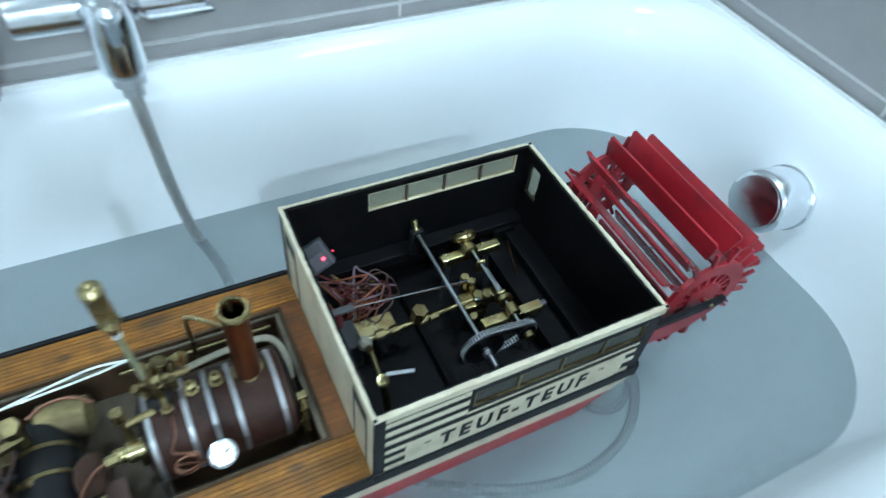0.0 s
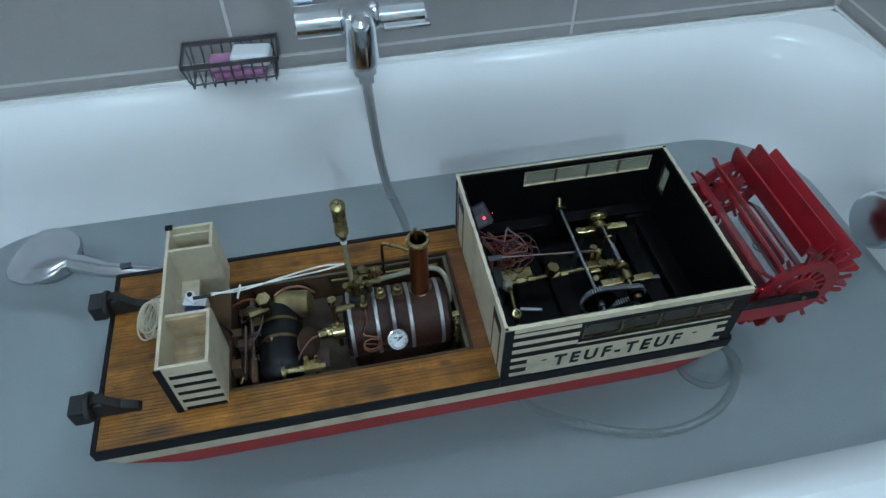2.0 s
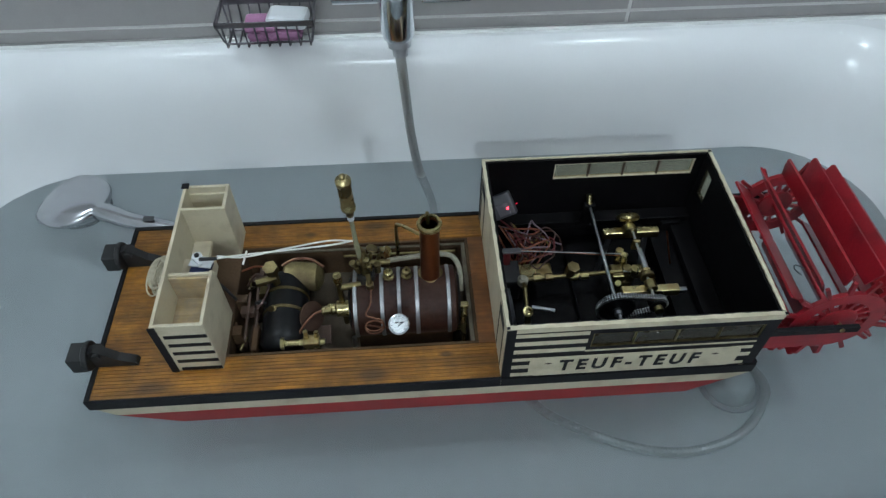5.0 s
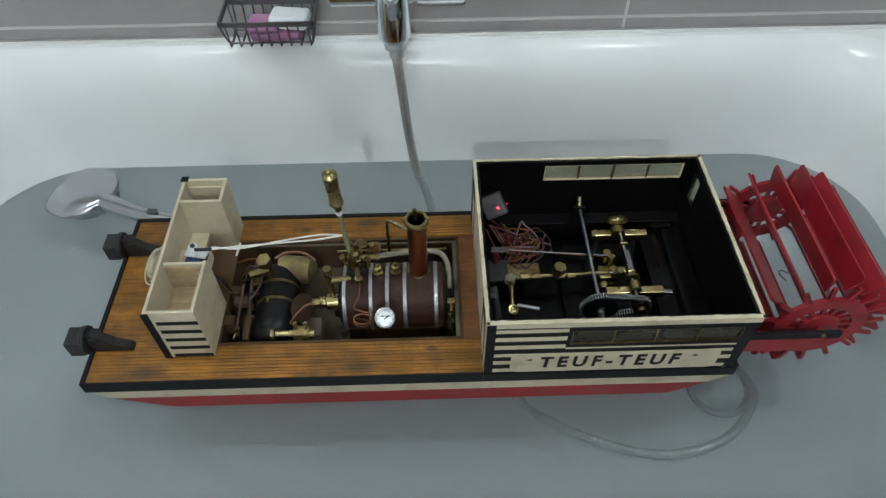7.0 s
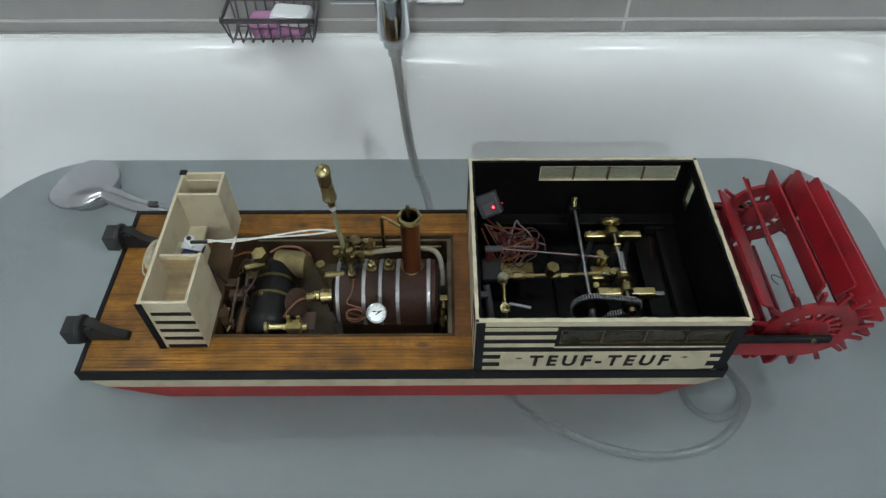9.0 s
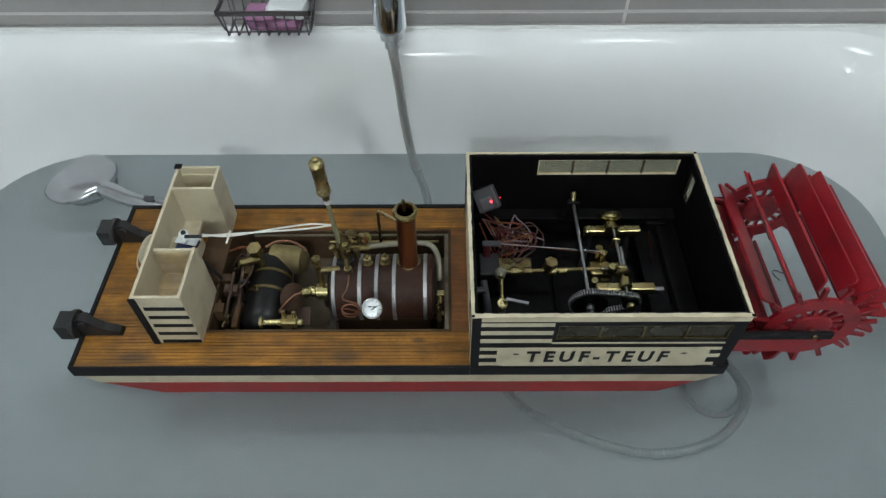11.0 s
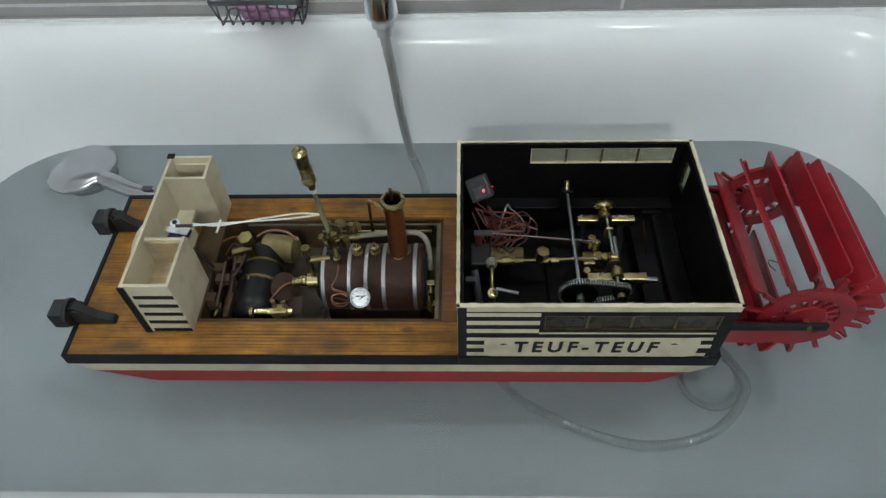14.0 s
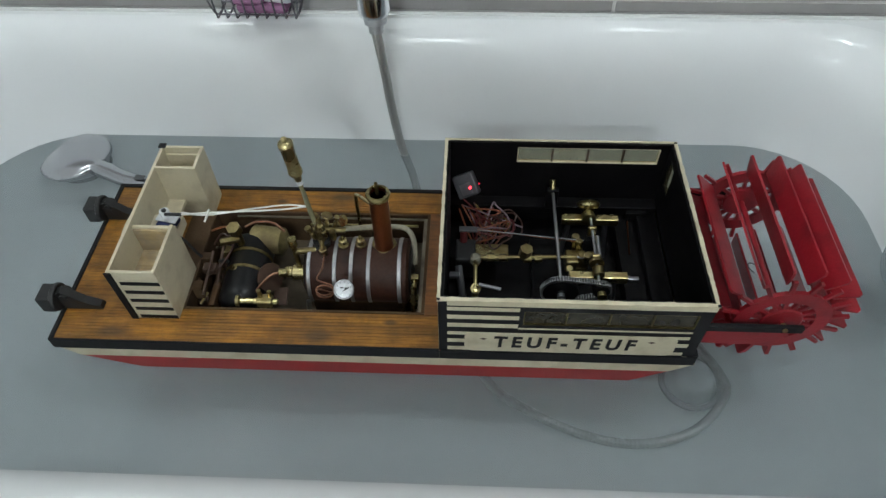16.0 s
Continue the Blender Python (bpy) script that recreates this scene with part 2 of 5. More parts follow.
def wood_material(name, base, dark, knots=()):
    m = bpy.data.materials.new(name)
    m.use_nodes = True
    n, l = m.node_tree.nodes, m.node_tree.links
    b = n["Principled BSDF"]
    mp = n.new("ShaderNodeMapping")
    mp.inputs["Scale"].default_value = (14, 260, 120)
    tc = n.new("ShaderNodeNewGeometry")
    l.new(tc.outputs["Position"], mp.inputs["Vector"])
    grain = n.new("ShaderNodeTexNoise")
    grain.inputs["Scale"].default_value = 1.0
    grain.inputs["Detail"].default_value = 8
    grain.inputs["Distortion"].default_value = 0.6
    l.new(mp.outputs[0], grain.inputs["Vector"])
    wide = n.new("ShaderNodeTexNoise")
    wide.inputs["Scale"].default_value = 22
    wide.inputs["Detail"].default_value = 4
    l.new(tc.outputs["Position"], wide.inputs["Vector"])
    ramp = n.new("ShaderNodeMapRange")
    ramp.inputs[1].default_value, ramp.inputs[2].default_value = 0.35, 0.68
    l.new(grain.outputs["Fac"], ramp.inputs[0])
    mix = n.new("ShaderNodeMix")
    mix.data_type = "RGBA"
    mix.inputs[6].default_value, mix.inputs[7].default_value = (*base, 1), (*dark, 1)
    l.new(ramp.outputs[0], mix.inputs[0])
    info = n.new("ShaderNodeObjectInfo")
    shade = n.new("ShaderNodeMapRange")
    shade.inputs[3].default_value, shade.inputs[4].default_value = 0.9, 1.1
    l.new(info.outputs["Random"], shade.inputs[0])
    blot = n.new("ShaderNodeMapRange")
    blot.inputs[1].default_value, blot.inputs[2].default_value = 0.3, 0.7
    blot.inputs[3].default_value, blot.inputs[4].default_value = 0.55, 1.18
    l.new(wide.outputs["Fac"], blot.inputs[0])
    mul = n.new("ShaderNodeMath")
    mul.operation = "MULTIPLY"
    l.new(shade.outputs[0], mul.inputs[0])
    l.new(blot.outputs[0], mul.inputs[1])
    val = n.new("ShaderNodeVectorMath")
    val.operation = "SCALE"
    l.new(mix.outputs[2], val.inputs[0])
    l.new(mul.outputs[0], val.inputs["Scale"])
    out = val.outputs[0]
    for kx, ky, rx, ry in knots:
        km = n.new("ShaderNodeMapping")
        km.inputs["Location"].default_value = (-kx * D / (rx * D), -ky * D / (ry * D), 0)
        km.inputs["Scale"].default_value = (1 / (rx * D), 1 / (ry * D), 0)
        l.new(tc.outputs["Position"], km.inputs["Vector"])
        ln = n.new("ShaderNodeVectorMath")
        ln.operation = "LENGTH"
        l.new(km.outputs[0], ln.inputs[0])
        add = n.new("ShaderNodeMath")
        l.new(ln.outputs["Value"], add.inputs[0])
        l.new(grain.outputs["Fac"], add.inputs[1])
        kr = n.new("ShaderNodeMapRange")
        kr.inputs[1].default_value, kr.inputs[2].default_value = 0.9, 1.6
        kr.inputs[3].default_value, kr.inputs[4].default_value = 0.8, 0.0
        l.new(add.outputs[0], kr.inputs[0])
        kmix = n.new("ShaderNodeMix")
        kmix.data_type = "RGBA"
        kmix.inputs[7].default_value = (0.055, 0.028, 0.014, 1)
        l.new(kr.outputs[0], kmix.inputs[0])
        l.new(out, kmix.inputs[6])
        out = kmix.outputs[2]
    smear = n.new("ShaderNodeTexNoise")
    smear.inputs["Scale"].default_value = 55
    smear.inputs["Detail"].default_value = 7
    smear.inputs["Roughness"].default_value = 0.7
    l.new(tc.outputs["Position"], smear.inputs["Vector"])
    sm = n.new("ShaderNodeMapRange")
    sm.inputs[1].default_value, sm.inputs[2].default_value = 0.42, 0.68
    sm.inputs[4].default_value = 0.58
    l.new(smear.outputs["Fac"], sm.inputs[0])
    dirt = n.new("ShaderNodeMix")
    dirt.data_type = "RGBA"
    dirt.inputs[7].default_value = (dark[0] * 0.50, dark[1] * 0.62, dark[2] * 1.1, 1)
    l.new(sm.outputs[0], dirt.inputs[0])
    l.new(out, dirt.inputs[6])
    out = dirt.outputs[2]
    l.new(out, b.inputs["Base Color"])
    rr = n.new("ShaderNodeMapRange")
    rr.inputs[3].default_value, rr.inputs[4].default_value = 0.34, 0.6
    l.new(wide.outputs["Fac"], rr.inputs[0])
    l.new(rr.outputs[0], b.inputs["Roughness"])
    bump = n.new("ShaderNodeBump")
    bump.inputs["Strength"].default_value = 0.25
    bump.inputs["Distance"].default_value = 0.0006
    l.new(grain.outputs["Fac"], bump.inputs["Height"])
    l.new(bump.outputs[0], b.inputs["Normal"])
    return m


DECKWOOD = wood_material("deck_wood", (0.375, 0.158, 0.018), (0.205, 0.081, 0.0105),
                         ((-4.05, 0.13, 0.24, 0.10), (-1.50, 0.14, 0.25, 0.10), (-1.48, 2.46, 0.24, 0.08), (-2.35, 2.36, 0.10, 0.06), (-0.62, 0.36, 0.10, 0.05), (-4.2, 1.2, 0.08, 0.05)))
MARGINWOOD = wood_material("margin_wood", (0.23, 0.085, 0.018), (0.15, 0.053, 0.012))
PALEWOOD = wood_material("pale_wood", (0.62, 0.47, 0.27), (0.5, 0.36, 0.19))
GRIME = material("grime", (0.085, 0.042, 0.016), 0.6, vary=0.4, stain=(0.08, 0.055, 0.035), stain_amount=0.6, bump=0.3)
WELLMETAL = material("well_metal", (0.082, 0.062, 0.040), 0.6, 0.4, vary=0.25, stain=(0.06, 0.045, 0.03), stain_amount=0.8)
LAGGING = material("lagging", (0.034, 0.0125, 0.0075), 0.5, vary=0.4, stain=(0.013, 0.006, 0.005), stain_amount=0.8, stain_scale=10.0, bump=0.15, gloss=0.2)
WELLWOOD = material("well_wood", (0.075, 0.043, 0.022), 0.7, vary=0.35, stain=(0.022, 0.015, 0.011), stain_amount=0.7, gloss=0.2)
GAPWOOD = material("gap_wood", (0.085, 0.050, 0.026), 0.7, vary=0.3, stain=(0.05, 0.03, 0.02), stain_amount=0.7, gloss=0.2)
GROOVE = material("deck_groove", (0.17, 0.076, 0.018), 0.7, vary=0.4, stain=(0.05, 0.028, 0.012), stain_amount=0.7, stain_scale=8.0, gloss=0.2)
TRAYMETAL = material("tray_metal", (0.19, 0.165, 0.125), 0.5, 0.6, vary=0.25, stain=(0.08, 0.06, 0.045), stain_amount=0.8, stain_scale=9.0, bump=0.12)
BANDS = material("bright_bands", (0.33, 0.33, 0.34), 0.42, 0.85)
TANKBLACK = material("tank_black", (0.006, 0.006, 0.007), 0.36, vary=0.3, gloss=0.3)
RUBBER = material("black_rubber", (0.014, 0.014, 0.015), 0.55, vary=0.3, stain=(0.03, 0.03, 0.03))
ROPE = material("rope", (0.52, 0.47, 0.35), 0.85, vary=0.25, bump=0.5)
CORD = material("white_cord", (0.75, 0.74, 0.70), 0.8, vary=0.1)
LAGROPE = material("pipe_lagging", (0.24, 0.22, 0.17), 0.85, vary=0.25, bump=0.6)
DIAL = material("dial_white", (0.88, 0.88, 0.88), 0.35, vary=0.02, bump=0)
BLUE = material("servo_blue", (0.015, 0.025, 0.09), 0.3)
WHITEP = material("white_plastic", (0.72, 0.74, 0.76), 0.35, vary=0.04)
GREYP = material("grey_plastic", (0.07, 0.07, 0.077), 0.45)
GLASSTUBE = material("sight_tube", (0.33, 0.33, 0.22), 0.25, 0.3, vary=0.2, stain=(0.12, 0.10, 0.05), stain_amount=0.5)
BROWN = material("brown_disc", (0.062, 0.033, 0.022), 0.5, vary=0.3)
TARNISH = material("tarnished_brass", (0.25, 0.20, 0.095), 0.36, 1.0, vary=0.35, stain=(0.10, 0.06, 0.03), stain_amount=0.8, stain_scale=16.0, bump=0.15)
CANBRASS = material("dirty_brass", (0.24, 0.19, 0.085), 0.5, 0.7, vary=0.3, stain=(0.10, 0.07, 0.04), stain_amount=0.8, stain_scale=10.0, bump=0.15)
WIRES = {c: material("wire_" + c, v, 0.5) for c, v in {"orange": (0.17, 0.045, 0.016), "red": (0.09, 0.01, 0.012), "brown": (0.045, 0.018, 0.013), "lilac": (0.17, 0.12, 0.14), "yellow": (0.18, 0.13, 0.03)}.items()}


def pane_material():
    m = bpy.data.materials.new("window_pane")
    m.use_nodes = True
    n, l = m.node_tree.nodes, m.node_tree.links
    b = n["Principled BSDF"]
    b.inputs["Base Color"].default_value = (0.30, 0.26, 0.16, 1)
    b.inputs["Roughness"].default_value = 0.15
    see = n.new("ShaderNodeBsdfTransparent")
    see.inputs[0].default_value = (0.95, 0.93, 0.84, 1)
    mix = n.new("ShaderNodeMixShader")
    mix.inputs[0].default_value = 0.72
    l.new(b.outputs[0], mix.inputs[1])
    l.new(see.outputs[0], mix.inputs[2])
    l.new(mix.outputs[0], n["Material Output"].inputs["Surface"])
    return m


PANE = pane_material()
SMOKED = material("smoked_pane", (0.035, 0.028, 0.018), 0.22, vary=0.2, stain=(0.075, 0.065, 0.045), stain_amount=0.6, stain_scale=8.0, bump=0.0)

boat = thing("model_steamboat", "black, cream and red wooden model stern-wheel steamboat floating in bath water", "model boat")


def hull():
    for y0, y1 in ((0.0, 0.07), (W - 0.05, W + 0.02)):
        part("hull_side", prism(B(), [(BOW, -0.19), (3.08, -0.19), (2.80, -0.37), (BOW + 0.2, -0.37)], y0, y1), CREAM, boat, "cream painted upper band of the hull")
        part("bilge_plank", prism(B(), [(BOW + 0.22, -0.375), (2.79, -0.375), (2.37, -0.63), (BOW + 0.9, -0.63)], y0, y1), HULLRED, boat, "red painted lower hull")
    part("bow_block", prism(B(), [(BOW, -0.19), (BOW + 0.5, -0.19), (BOW + 0.7, -0.37), (BOW + 0.2, -0.37)], 0.071, W - 0.051), CREAM, boat)
    part("stern_block", prism(B(), [(2.98, -0.19), (3.08, -0.19), (2.80, -0.37), (2.70, -0.37)], 0.071, W - 0.051), CREAM, boat)
    part("bow_bottom", prism(B(), [(BOW + 0.22, -0.375), (BOW + 0.9, -0.375), (BOW + 1.3, -0.63), (BOW + 0.9, -0.63)], 0.071, W - 0.051), HULLRED, boat)
    part("stern_bottom", prism(B(), [(2.7, -0.375), (2.79, -0.375), (2.37, -0.63), (2.28, -0.63)], 0.071, W - 0.051), HULLRED, boat)
    part("hull_bottom", prism(B(), [(BOW + 0.9, -0.632), (2.37, -0.632), (2.1, -0.70), (BOW + 1.3, -0.70)], 0.12, W - 0.10), HULLRED, boat)
    for q in ((BOW - 0.05, 0.0, -0.016, 0.012, 0.012), (BOW - 0.05, 0.0, W + 0.008, W + 0.065, 0.012), (0.001, 3.06, -0.016, -0.001, -0.002),
              (0.0, 3.06, W + 0.008, W + 0.035, -0.002), (BOW - 0.05, BOW + 0.01, 0.0125, W + 0.0075, 0.012)):
        part("rubbing_strake", box(B(), q[0], q[1], q[2], q[3], -0.185, q[4], 0.008), BLACK, boat, "black painted rubbing strake")
    bm = box(B(), 3.0, 3.08, 0.012, W + 0.008, -0.185, 0.0, 0.01)
    part("transom", bm, BLACK, boat)


hull()


def deck():
    x0, x1, y0, y1 = PIT
    bm = B()
    box(bm, BOW + 0.012, x0, 0.014, W + 0.006, -0.18, -0.012)
    box(bm, x0, x1, 0.014, y0, -0.18, -0.012)
    box(bm, x0, x1, y1, W + 0.006, -0.18, -0.012)
    box(bm, x1, 0.0, 0.014, W + 0.006, -0.18, -0.012)
    d = part("deck", bm, GROOVE, boat, "varnished planked wooden deck")
    pitch = 0.0465
    lengths = {}

    def plank(xa, xb, yc):
        key = round(xb - xa, 3)
        if key not in lengths:
            pb = box(B(), -key / 2, key / 2, -pitch / 2 + 0.0028, pitch / 2 - 0.0028, -0.014, 0.0)
            ob = part("plank", pb, DECKWOOD, d, local=Matrix.Diagonal((D, D, D, 1)))
            lengths[key] = ob.data
        else:
            ob = new("plank", lengths[key])
            ob.parent = d
        ob.location = ((xa + xb) / 2 * D, yc * D, Z0)

    y = 0.016 + pitch / 2
    while y + pitch / 2 < W + 0.01:
        if y0 - 0.02 < y < y1 + 0.02:
            plank(BOW + 0.014, x0 - 0.012, y)
        else:
            plank(BOW + 0.014, -0.004, y)
        y += pitch
    part("margin_board", box(B(), x1 + 0.012, -0.004, y0 - 0.012, y1 + 0.012, -0.014, 0.0, 0.003), MARGINWOOD, boat, "plain reddish margin board aft of the well")
    t = 0.03
    for a in ((x0 - 0.01, x1 + 0.01, y0 - 0.005, y0 + t), (x0 - 0.01, x1 + 0.01, y1 - t, y1 + 0.005), (x0 - 0.01, x0 + t, y0 + t, y1 - t), (x1 - t, x1 + 0.01, y0 + t, y1 - t)):
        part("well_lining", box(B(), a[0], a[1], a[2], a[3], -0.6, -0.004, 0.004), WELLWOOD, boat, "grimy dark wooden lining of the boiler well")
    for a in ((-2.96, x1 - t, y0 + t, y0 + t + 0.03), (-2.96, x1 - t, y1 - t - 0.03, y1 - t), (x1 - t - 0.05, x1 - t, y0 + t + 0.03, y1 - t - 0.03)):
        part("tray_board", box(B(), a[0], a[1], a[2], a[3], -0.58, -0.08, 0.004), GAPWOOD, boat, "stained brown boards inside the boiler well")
        part("tray_edge", box(B(), a[0], a[1], a[2], a[3], -0.0795, -0.06), TRAYMETAL, boat, "dull metal edge of the boiler tray")
    part("well_post", box(B(), x1 - 0.32, x1 - 0.26, y0 + 0.09, y0 + 0.15, -0.56, -0.2, 0.008), WELLMETAL, boat)
    part("well_pipe", rod(B(), (x1 - 0.16, y1 - 0.14, -0.1), (-1.9, y1 - 0.14, -0.1), 0.02, seg=8), TARNISH, boat)
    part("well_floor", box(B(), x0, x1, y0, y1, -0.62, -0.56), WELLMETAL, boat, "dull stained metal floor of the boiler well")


deck()


def lettering(text, x0, x1, z0, z1, y, mat, parent):
    cu = bpy.data.curves.new("lettering", "FONT")
    cu.body, cu.extrude, cu.offset, cu.space_character = text, 0.02, 0.036, 1.45
    tmp = new("lettering_source", cu)
    bpy.context.view_layer.update()
    me = bpy.data.meshes.new_from_object(tmp.evaluated_get(bpy.context.evaluated_depsgraph_get()))
    bpy.data.objects.remove(tmp)
    bm = B()
    bm.from_mesh(me)
    bpy.data.meshes.remove(me)
    xs, ys = [v.co.x for v in bm.verts], [v.co.y for v in bm.verts]
    for v in bm.verts:
        px, pz = (v.co.x - min(xs)) / (max(xs) - min(xs)), (v.co.y - min(ys)) / (max(ys) - min(ys))
        v.co = Vector((x0 + px * (x1 - x0) + 0.012 * (pz - 0.5), y - 0.004 - 0.05 * (v.co.z + 0.02), z0 + pz * (z1 - z0)))
    return part("lettering", bm, mat, parent, "black painted letters")


def deckhouse():
    t = 0.06
    # near side wall, with its window opening, and the far one
    for side, y0, y1 in (("near", 0.0, t), ("far", W - t, W)):
        wx0, wx1, wz0, wz1 = (0.95, 2.86, 0.585, 0.86) if side == "near" else (0.95, 2.82, 0.70, 0.97)
        bm = B()
        box(bm, 0, L, y0, y1, 0, wz0), box(bm, 0, L, y0, y1, wz1, H), box(bm, 0, wx0, y0, y1, wz0, wz1), box(bm, wx1, L, y0, y1, wz0, wz1)
        wall = part("side_wall", bm, BLACK if side == "near" else INNERSHADE, boat, "black painted deckhouse side with a strip window")
        step = (wx1 - wx0) / 4
        for k in range(4):
            part("pane", box(B(), wx0 + k * step, wx0 + (k + 1) * step, (y0 + y1) / 2 - 0.006, (y0 + y1) / 2 + 0.006, wz0, wz1), SMOKED if side == "near" else PANE, wall)
        for k in range(1, 4):
            x = wx0 + k * step
            part("mullion", box(B(), x - 0.012, x + 0.012, y0 + 0.012, y1 - 0.012, wz0, wz1), TARNISH if side == "near" else BROWN, wall)
        bm = B()
        lo = 0.012
        box(bm, wx0, wx1, y0 + 0.004, y1 - 0.004, wz0, wz0 + lo), box(bm, wx0, wx1, y0 + 0.004, y1 - 0.004, wz1 - lo, wz1)
        box(bm, wx0, wx0 + lo, y0 + 0.004, y1 - 0.004, wz0 + lo, wz1 - lo), box(bm, wx1 - lo, wx1, y0 + 0.004, y1 - 0.004, wz0 + lo, wz1 - lo)
        part("window_frame", bm, CREAM if side == "far" else TARNISH, wall)
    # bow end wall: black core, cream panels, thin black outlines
    part("end_wall", box(B(), 0.012, t, t, W - t, 0, H), INNERSHADE, boat)
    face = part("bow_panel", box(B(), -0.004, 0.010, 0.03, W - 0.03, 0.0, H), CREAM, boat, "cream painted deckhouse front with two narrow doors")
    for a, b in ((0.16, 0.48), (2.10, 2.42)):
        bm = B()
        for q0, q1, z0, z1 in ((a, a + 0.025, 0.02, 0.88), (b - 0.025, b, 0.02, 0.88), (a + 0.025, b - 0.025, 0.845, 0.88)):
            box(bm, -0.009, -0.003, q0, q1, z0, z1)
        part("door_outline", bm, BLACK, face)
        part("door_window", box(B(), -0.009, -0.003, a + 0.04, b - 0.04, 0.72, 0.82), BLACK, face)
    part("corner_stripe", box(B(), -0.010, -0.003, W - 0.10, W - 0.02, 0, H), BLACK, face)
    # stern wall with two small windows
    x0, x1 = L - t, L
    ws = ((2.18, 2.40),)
    stern = part("stern_wall", box(B(), x0, x1, t, W - t, 0, 0.45), INNERSHADE, boat, "black painted deckhouse stern wall, toned darker to stand for shade")
    part("top_rail", box(B(), x0, x1, t, W - t, 0.90, H), INNERSHADE, stern)
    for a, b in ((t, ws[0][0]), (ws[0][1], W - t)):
        part("upright", box(B(), x0, x1, a, b, 0.45, 0.90), INNERSHADE, stern)
    for a, b in ws:
        part("pane", box(B(), L - 0.036, L - 0.024, a, b, 0.45, 0.90), PANE, stern)
    # cream capping along the top of the walls, a little uneven
    rnd = random.Random(3)
    for name, x0, x1, y0, y1 in (("capping", -0.012, L + 0.012, -0.014, 0.036), ("capping", -0.012, L + 0.012, W - 0.022, W + 0.004), ("capping", -0.012, 0.026, 0.041, W - 0.0275), ("capping", L - 0.030, L + 0.012, 0.041, W - 0.0275)):
        bm = B()
        n = 56
        lng = x1 - x0 > y1 - y0
        rows = []
        for k in range(n + 1):
            u, j, h = k / n, rnd.uniform(-0.005, 0.004), H + 0.018 + rnd.uniform(-0.005, 0.003)
            if lng:
                x = x0 + (x1 - x0) * u
                sec = ((x, y0 + j, H + 0.001), (x, y1 - j, H + 0.001), (x, y1 - j, h), (x, y0 + j, h))
            else:
                y = y0 + (y1 - y0) * u
                sec = ((x0 + j, y, H + 0.001), (x1 - j, y, H + 0.001), (x1 - j, y, h), (x0 + j, y, h))
            rows.append([bm.verts.new(p) for p in sec])
        for lo, hi in zip(rows, rows[1:]):
            for q in range(4):
                bm.faces.new((lo[q], lo[(q + 1) % 4], hi[(q + 1) % 4], hi[q]))
        bm.faces.new(rows[0]), bm.faces.new(rows[-1])
        part(name, bm, CREAM, boat, "chipped cream capping strip")
    for x, y in ((L - 0.03, W - 0.04), (L - 0.02, -0.012), (-0.01, -0.012)):
        part("bare_corner", box(B(), x, x + 0.035, y, y + 0.03, H + 0.012, H + 0.024), BLACK, boat, "bare dark wood at a chipped corner")
    # painted bands, stripes and name board on the near side
    for z0, z1, xa, xb in ((0.955, 1.04, 0.10, L), (0.86, 0.925, 0.10, 0.90), (0.695, 0.77, 0.10, 0.90), (0.53, 0.605, 0.10, 0.90), (0.508, 0.535, 0.905, 2.86),
                           (0.365, 0.425, 0.10, 0.36), (0.20, 0.27, 0.10, 0.34), (0.03, 0.10, 0.10, 0.40),
                           (0.375, 0.43, 2.60, 2.86), (0.21, 0.28, 2.64, 2.88), (0.03, 0.09, 2.5, 2.86)):
        part("painted_stripe", box(B(), xa, xb, -0.007, -0.002, z0, z1), CREAM, boat)
    bm = B()
    pts = rounded(0.30, 2.74, 0.03, 0.432, 0.10, 0, 6)
    prism(bm, [(x, z) for x, z, _ in pts], -0.014, -0.0075)
    board = part("name_board", bm, CREAM, boat, "cream name board with black letters")
    lettering("TEUF-TEUF", 0.64, 2.28, 0.125, 0.365, -0.0135, BLACK, board)
    for x, z in ((0.52, 0.30), (2.45, 0.31)):
        bm = B()
        bm.faces.new([bm.verts.new(p) for p in ((x - 0.05, -0.0155, z), (x, -0.0155, z - 0.022), (x + 0.05, -0.0155, z), (x, -0.0155, z + 0.022))])
        part("painted_diamond", bm, BROWN, board)
    # floor and ledges within, their black darkened in place of cabin shade
    part("cabin_floor", box(B(), t, 2.5, t, W - t, -0.56, -0.50), INNERSHADE, boat, "black painted cabin floor, toned darker to stand for shade")
    part("ledge", box(B(), t, L - t, W - 0.26, W - 0.067, -0.08, 0.05, 0.01), INNERSHADE, boat)
    part("ledge", box(B(), L - 0.34, L - t - 0.004, 0.09, W - 0.27, -0.14, -0.02, 0.01), INNERSHADE, boat)
    part("bulkhead", prism(B(), [(2.38, -0.49), (2.54, -0.49), (2.74, -0.37), (2.93, -0.25), (2.93, -0.16), (2.38, -0.16)], t + 0.03, W - t - 0.01), INNERSHADE, boat)
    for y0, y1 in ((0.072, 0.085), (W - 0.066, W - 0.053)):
        part("cabin_lining", box(B(), t, 2.5, y0, y1, -0.5, 0.0), INNERSHADE, boat)
    part("cabin_lining", box(B(), 0.015, t - 0.002, 0.086, W - 0.067, -0.5, 0.0), INNERSHADE, boat)
    part("engine_bed", box(B(), 1.2, 2.4, 0.5, 2.1, -0.50, -0.40, 0.01), INNERSHADE, boat)
    part("bracket", box(B(), 2.52, 2.80, W - 0.34, W - 0.28, -0.1, 0.03, 0.01), INNERSHADE, boat)


deckhouse()


